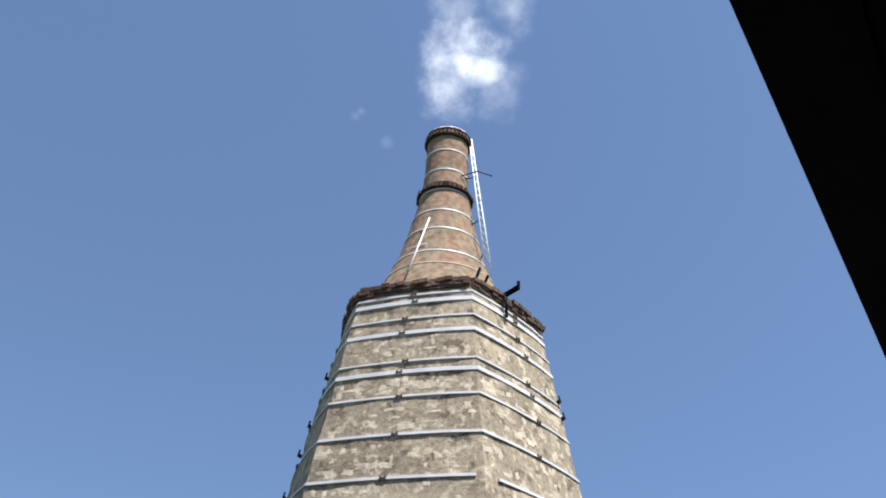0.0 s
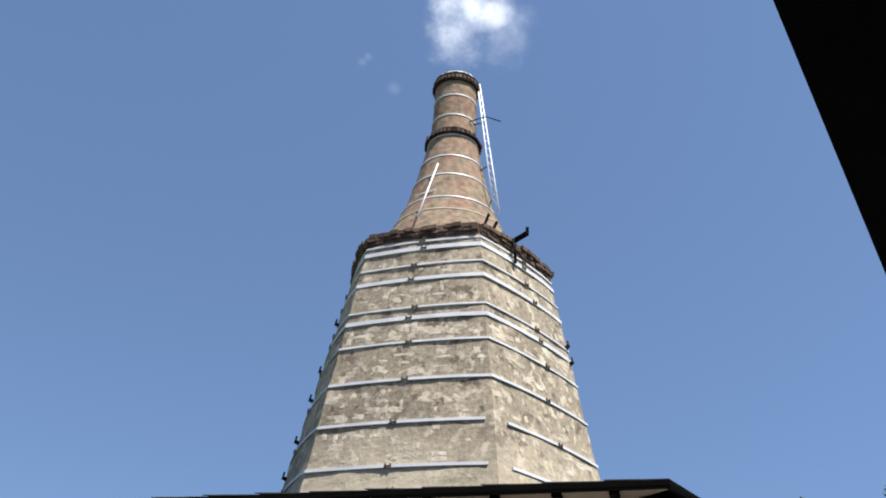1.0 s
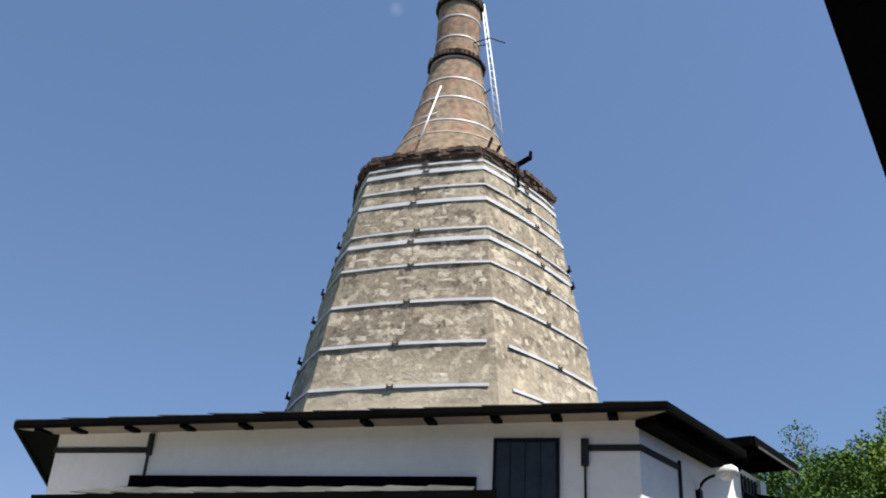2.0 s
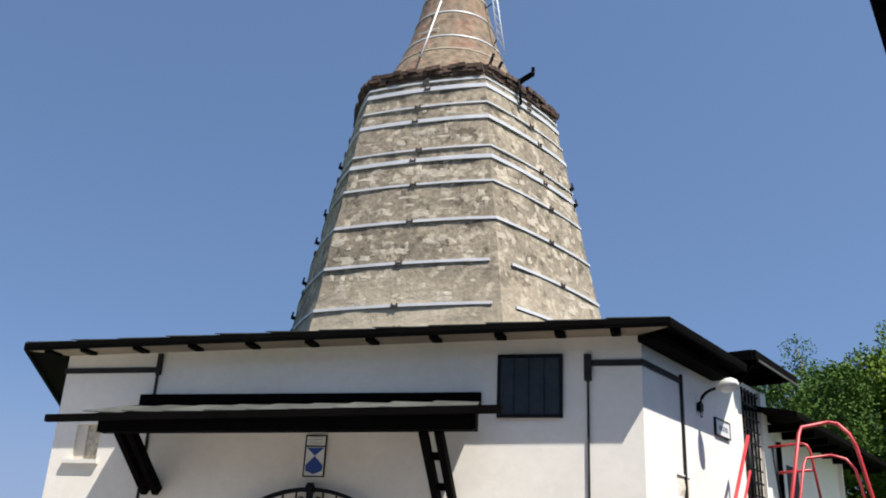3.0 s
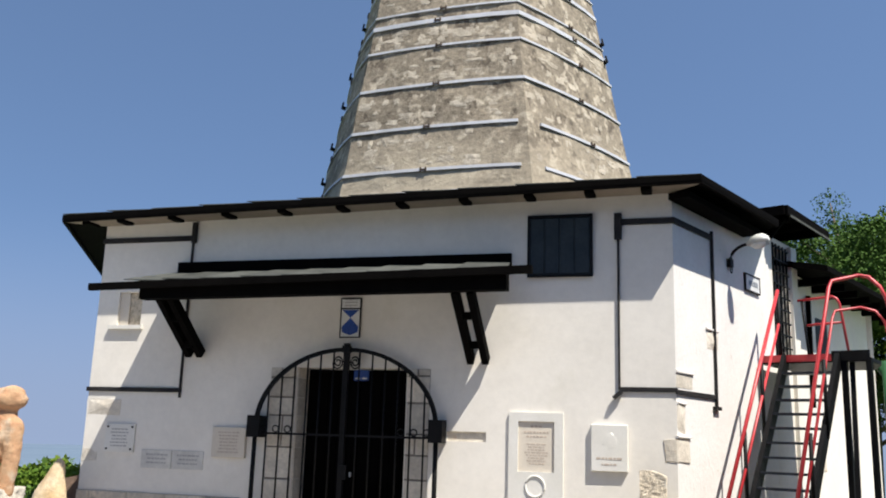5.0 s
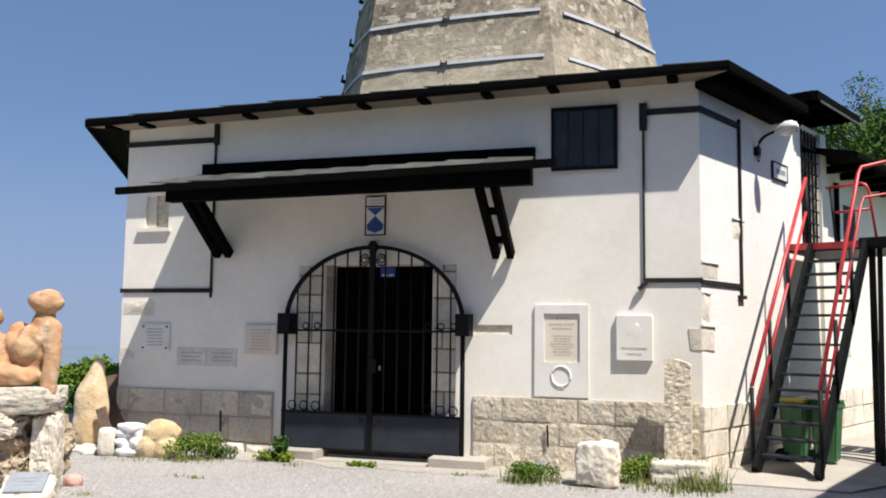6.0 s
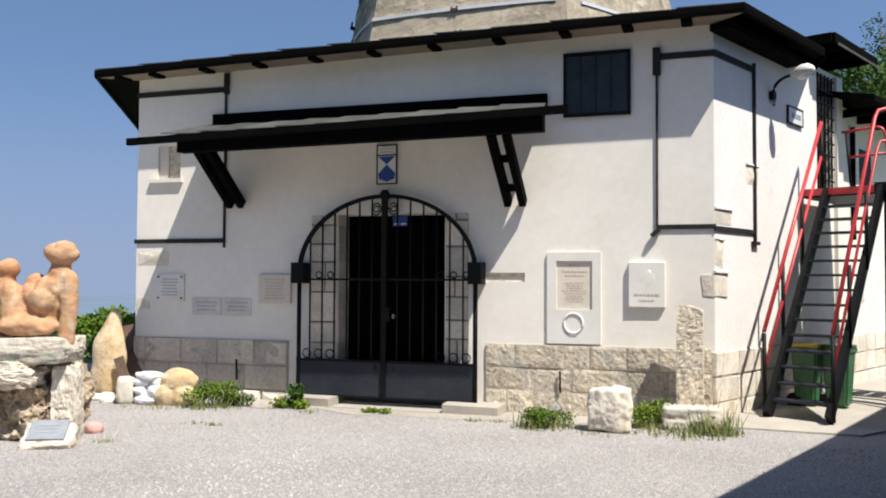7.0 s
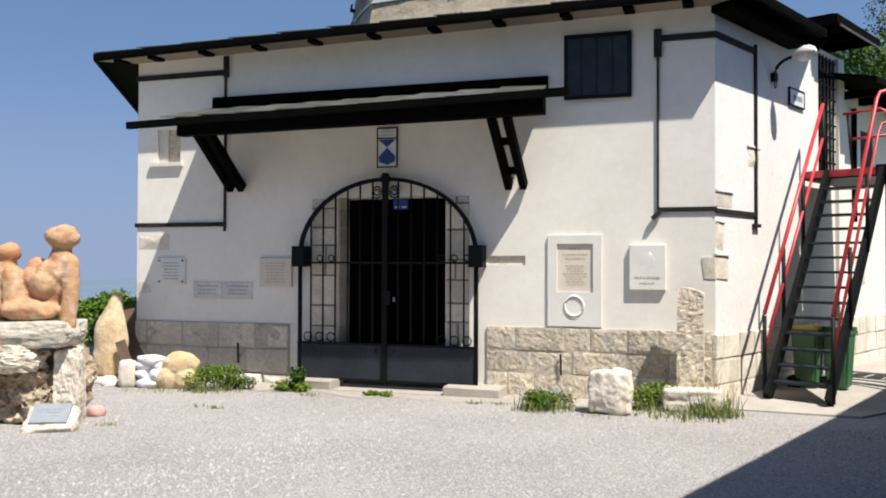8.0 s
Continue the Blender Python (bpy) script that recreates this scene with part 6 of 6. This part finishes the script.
# ---- gravel stones ----
r = random.Random(9)
verts, faces = [], []
for _ in range(30000):
    d = 4.6 + 8.0 * r.random() ** 1.3
    a = radians(r.uniform(-36, 30))
    x, y = d * math.sin(a), d * math.cos(a)
    if y > 10.73 + 0.27 * (2.47 - x) - 0.3 or (x > 2.4 and y > 9.2):
        continue
    s = r.uniform(0.005, 0.015)
    t = r.uniform(0, 6.28)
    i = len(verts)
    base = [(math.cos(t + q * 1.5708) * s * r.uniform(0.7, 1.3), math.sin(t + q * 1.5708) * s * r.uniform(0.7, 1.3)) for q in range(4)]
    verts += [(x + p, y + w, GZ - 0.004) for p, w in base] + [(x, y, GZ + s * r.uniform(0.6, 1.1))]
    faces += [(i + q, i + (q + 1) % 4, i + 4) for q in range(4)]
me = bpy.data.meshes.new("gravel_stones")
me.from_pydata(verts, [], faces)
me.materials.append(PEBBLE)
tagged(new("gravel_stones", me), "loose pale grey gravel stones on the yard", "gravel", kind="stuff")

# ---- plinth and exposed stones, piece by piece ----


def rough_stone(bm, x0, x1, z0, z1, y0, y1, m, inset=0.012, jit=0.008, bulge=0.0):
    """A rock-faced stone: a pitted front standing proud of its edges."""
    nx, nz = 12, 7
    ph = rnd.uniform(0, 50)
    grid = []
    for k in range(nz + 1):
        row = []
        for i in range(nx + 1):
            rim = i in (0, nx) or k in (0, nz)
            x = x0 + (x1 - x0) * i / nx + (0 if rim else rnd.uniform(-0.008, 0.008))
            z = z0 + (z1 - z0) * k / nz + (0 if rim else rnd.uniform(-0.008, 0.008))
            y = y1 - 0.006 if rim else y1 + bulge * (noise.noise((x * 9, z * 9, ph)) * 1.6 + noise.noise((x * 26, z * 26, ph)) * 1.3)
            row.append(bm.verts.new(m @ Vector((x, y, z))))
        grid.append(row)
    for k in range(nz):
        for i in range(nx):
            bm.faces.new((grid[k][i], grid[k][i + 1], grid[k + 1][i + 1], grid[k + 1][i]))
    edge = grid[0] + [row[-1] for row in grid[1:]] + grid[-1][-2::-1] + [row[0] for row in grid[-2:0:-1]]
    inv = m.inverted()
    back_ring = []
    for v in edge:
        p = inv @ v.co
        back_ring.append(bm.verts.new(m @ Vector((p.x, y0, p.z))))
    for k in range(len(edge)):
        n = (k + 1) % len(edge)
        bm.faces.new((edge[k], edge[n], back_ring[n], back_ring[k]))


def course(m, x0, x1, z0, z1, widths, proud, material, inset, jit, bulge, seed, name="plinth_stone", make=stone):
    r = random.Random(seed)
    x = x0
    while x < x1 - 0.02:
        w = min(r.uniform(*widths), x1 - x)
        if x1 - x - w < widths[0] * 0.4:
            w = x1 - x
        part(name, fresh((make, x + 0.007, x + w - 0.007, z0 + 0.007, z1 - 0.007, -0.02, proud + r.uniform(-0.008, 0.008), m, inset, jit, bulge)), material, house)
        x += w


# joints pointed with lime mortar, a little behind the stones
for m, x0, x1, z0, z1, y in ((FRONT, 5.585, 8.11, 0.004, 0.685, 0.018), (FRONT, 0.04, 2.775, GZ - 0.05, 0.725, 0.024), (SIDE, -6.99, 0.02, GZ - 0.05, 0.69, 0.02)):
    part("mortar", bar((x0, -0.01, z0), (x1, y, z1), m), MORTAR, house)
for z0, z1, w in ((0.34, 0.69, (0.42, 0.62)), (-0.0, 0.34, (0.5, 0.72))):
    course(FRONT, 5.58, 8.12, z0, z1, w, 0.03, ASHLAR, 0.01, 0.004, 0.002, int(z0 * 100))
course(FRONT, 5.6, 7.6, GZ - 0.06, -0.0, (0.24, 0.42), 0.08, PALE, 0.03, 0.02, 0.02, 77, "foundation_stone")
for z0, z1, w in ((0.44, 0.73, (0.32, 0.62)), (0.16, 0.44, (0.38, 0.70)), (GZ - 0.06, 0.16, (0.3, 0.55))):
    course(FRONT, 0.03, 2.78, z0, z1, w, 0.035, RUBBLE, 0.014, 0.01, 0.0055, 80 + int(z0 * 100), make=rough_stone)
for z0, z1, w in ((0.40, 0.70, (0.34, 0.55)), (0.10, 0.40, (0.34, 0.6)), (GZ - 0.06, 0.10, (0.34, 0.6))):
    course(SIDE, -7.0, 0.045, z0, z1, w, 0.03, PALE, 0.012, 0.006, 0.004, 90 + int(z0 * 100))
for m, x0, x1, z0, z1, mt in ((SIDE, -0.34, 0.012, 1.33, 1.62, PALE), (FRONT, -0.012, 0.15, 1.33, 1.60, PALE), (SIDE, -0.23, 0.0, 1.66, 2.01, PALE), (SIDE, -0.47, 0.0, 2.20, 2.38, PALE), (SIDE, -1.28, -0.90, 2.72, 2.99, PALE),
                              (FRONT, 7.54, 8.11, 1.69, 1.93, PALE), (FRONT, 7.84, 8.11, 1.07, 1.24, PALE), (SIDE, -5.6, -5.3, 1.2, 1.5, PALE), (FRONT, 5.60, 5.92, 0.36, 0.66, PALE)):
    part("exposed_stone", fresh((stone, x0, x1, z0, z1, -0.02, 0.035 if z1 < 0.7 else 0.006, m, 0.012, 0.012, 0.004)), mt, house)
    if m is SIDE:  # render lip added over the stone to cast its recess's shadow line
        part("plaster_edge", fresh((stone, x0 - 0.02, x1, z1 - 0.004, z1 + 0.028, -0.01, 0.022, m, 0.006, 0.006)), ROUGHCAST, house)
for x, z0, z1 in ((1.82, 0.15, 0.41), (6.36, 0.13, 0.41)):
    ob = thing("wall_stake", "short rusty iron stake against the plinth", "stake", "iron stakes")
    part("stake", fresh((tube, [FRONT @ Vector((x, 0.055, z0)), FRONT @ Vector((x, 0.07, z1))], 0.014, 6)), IRON, ob)
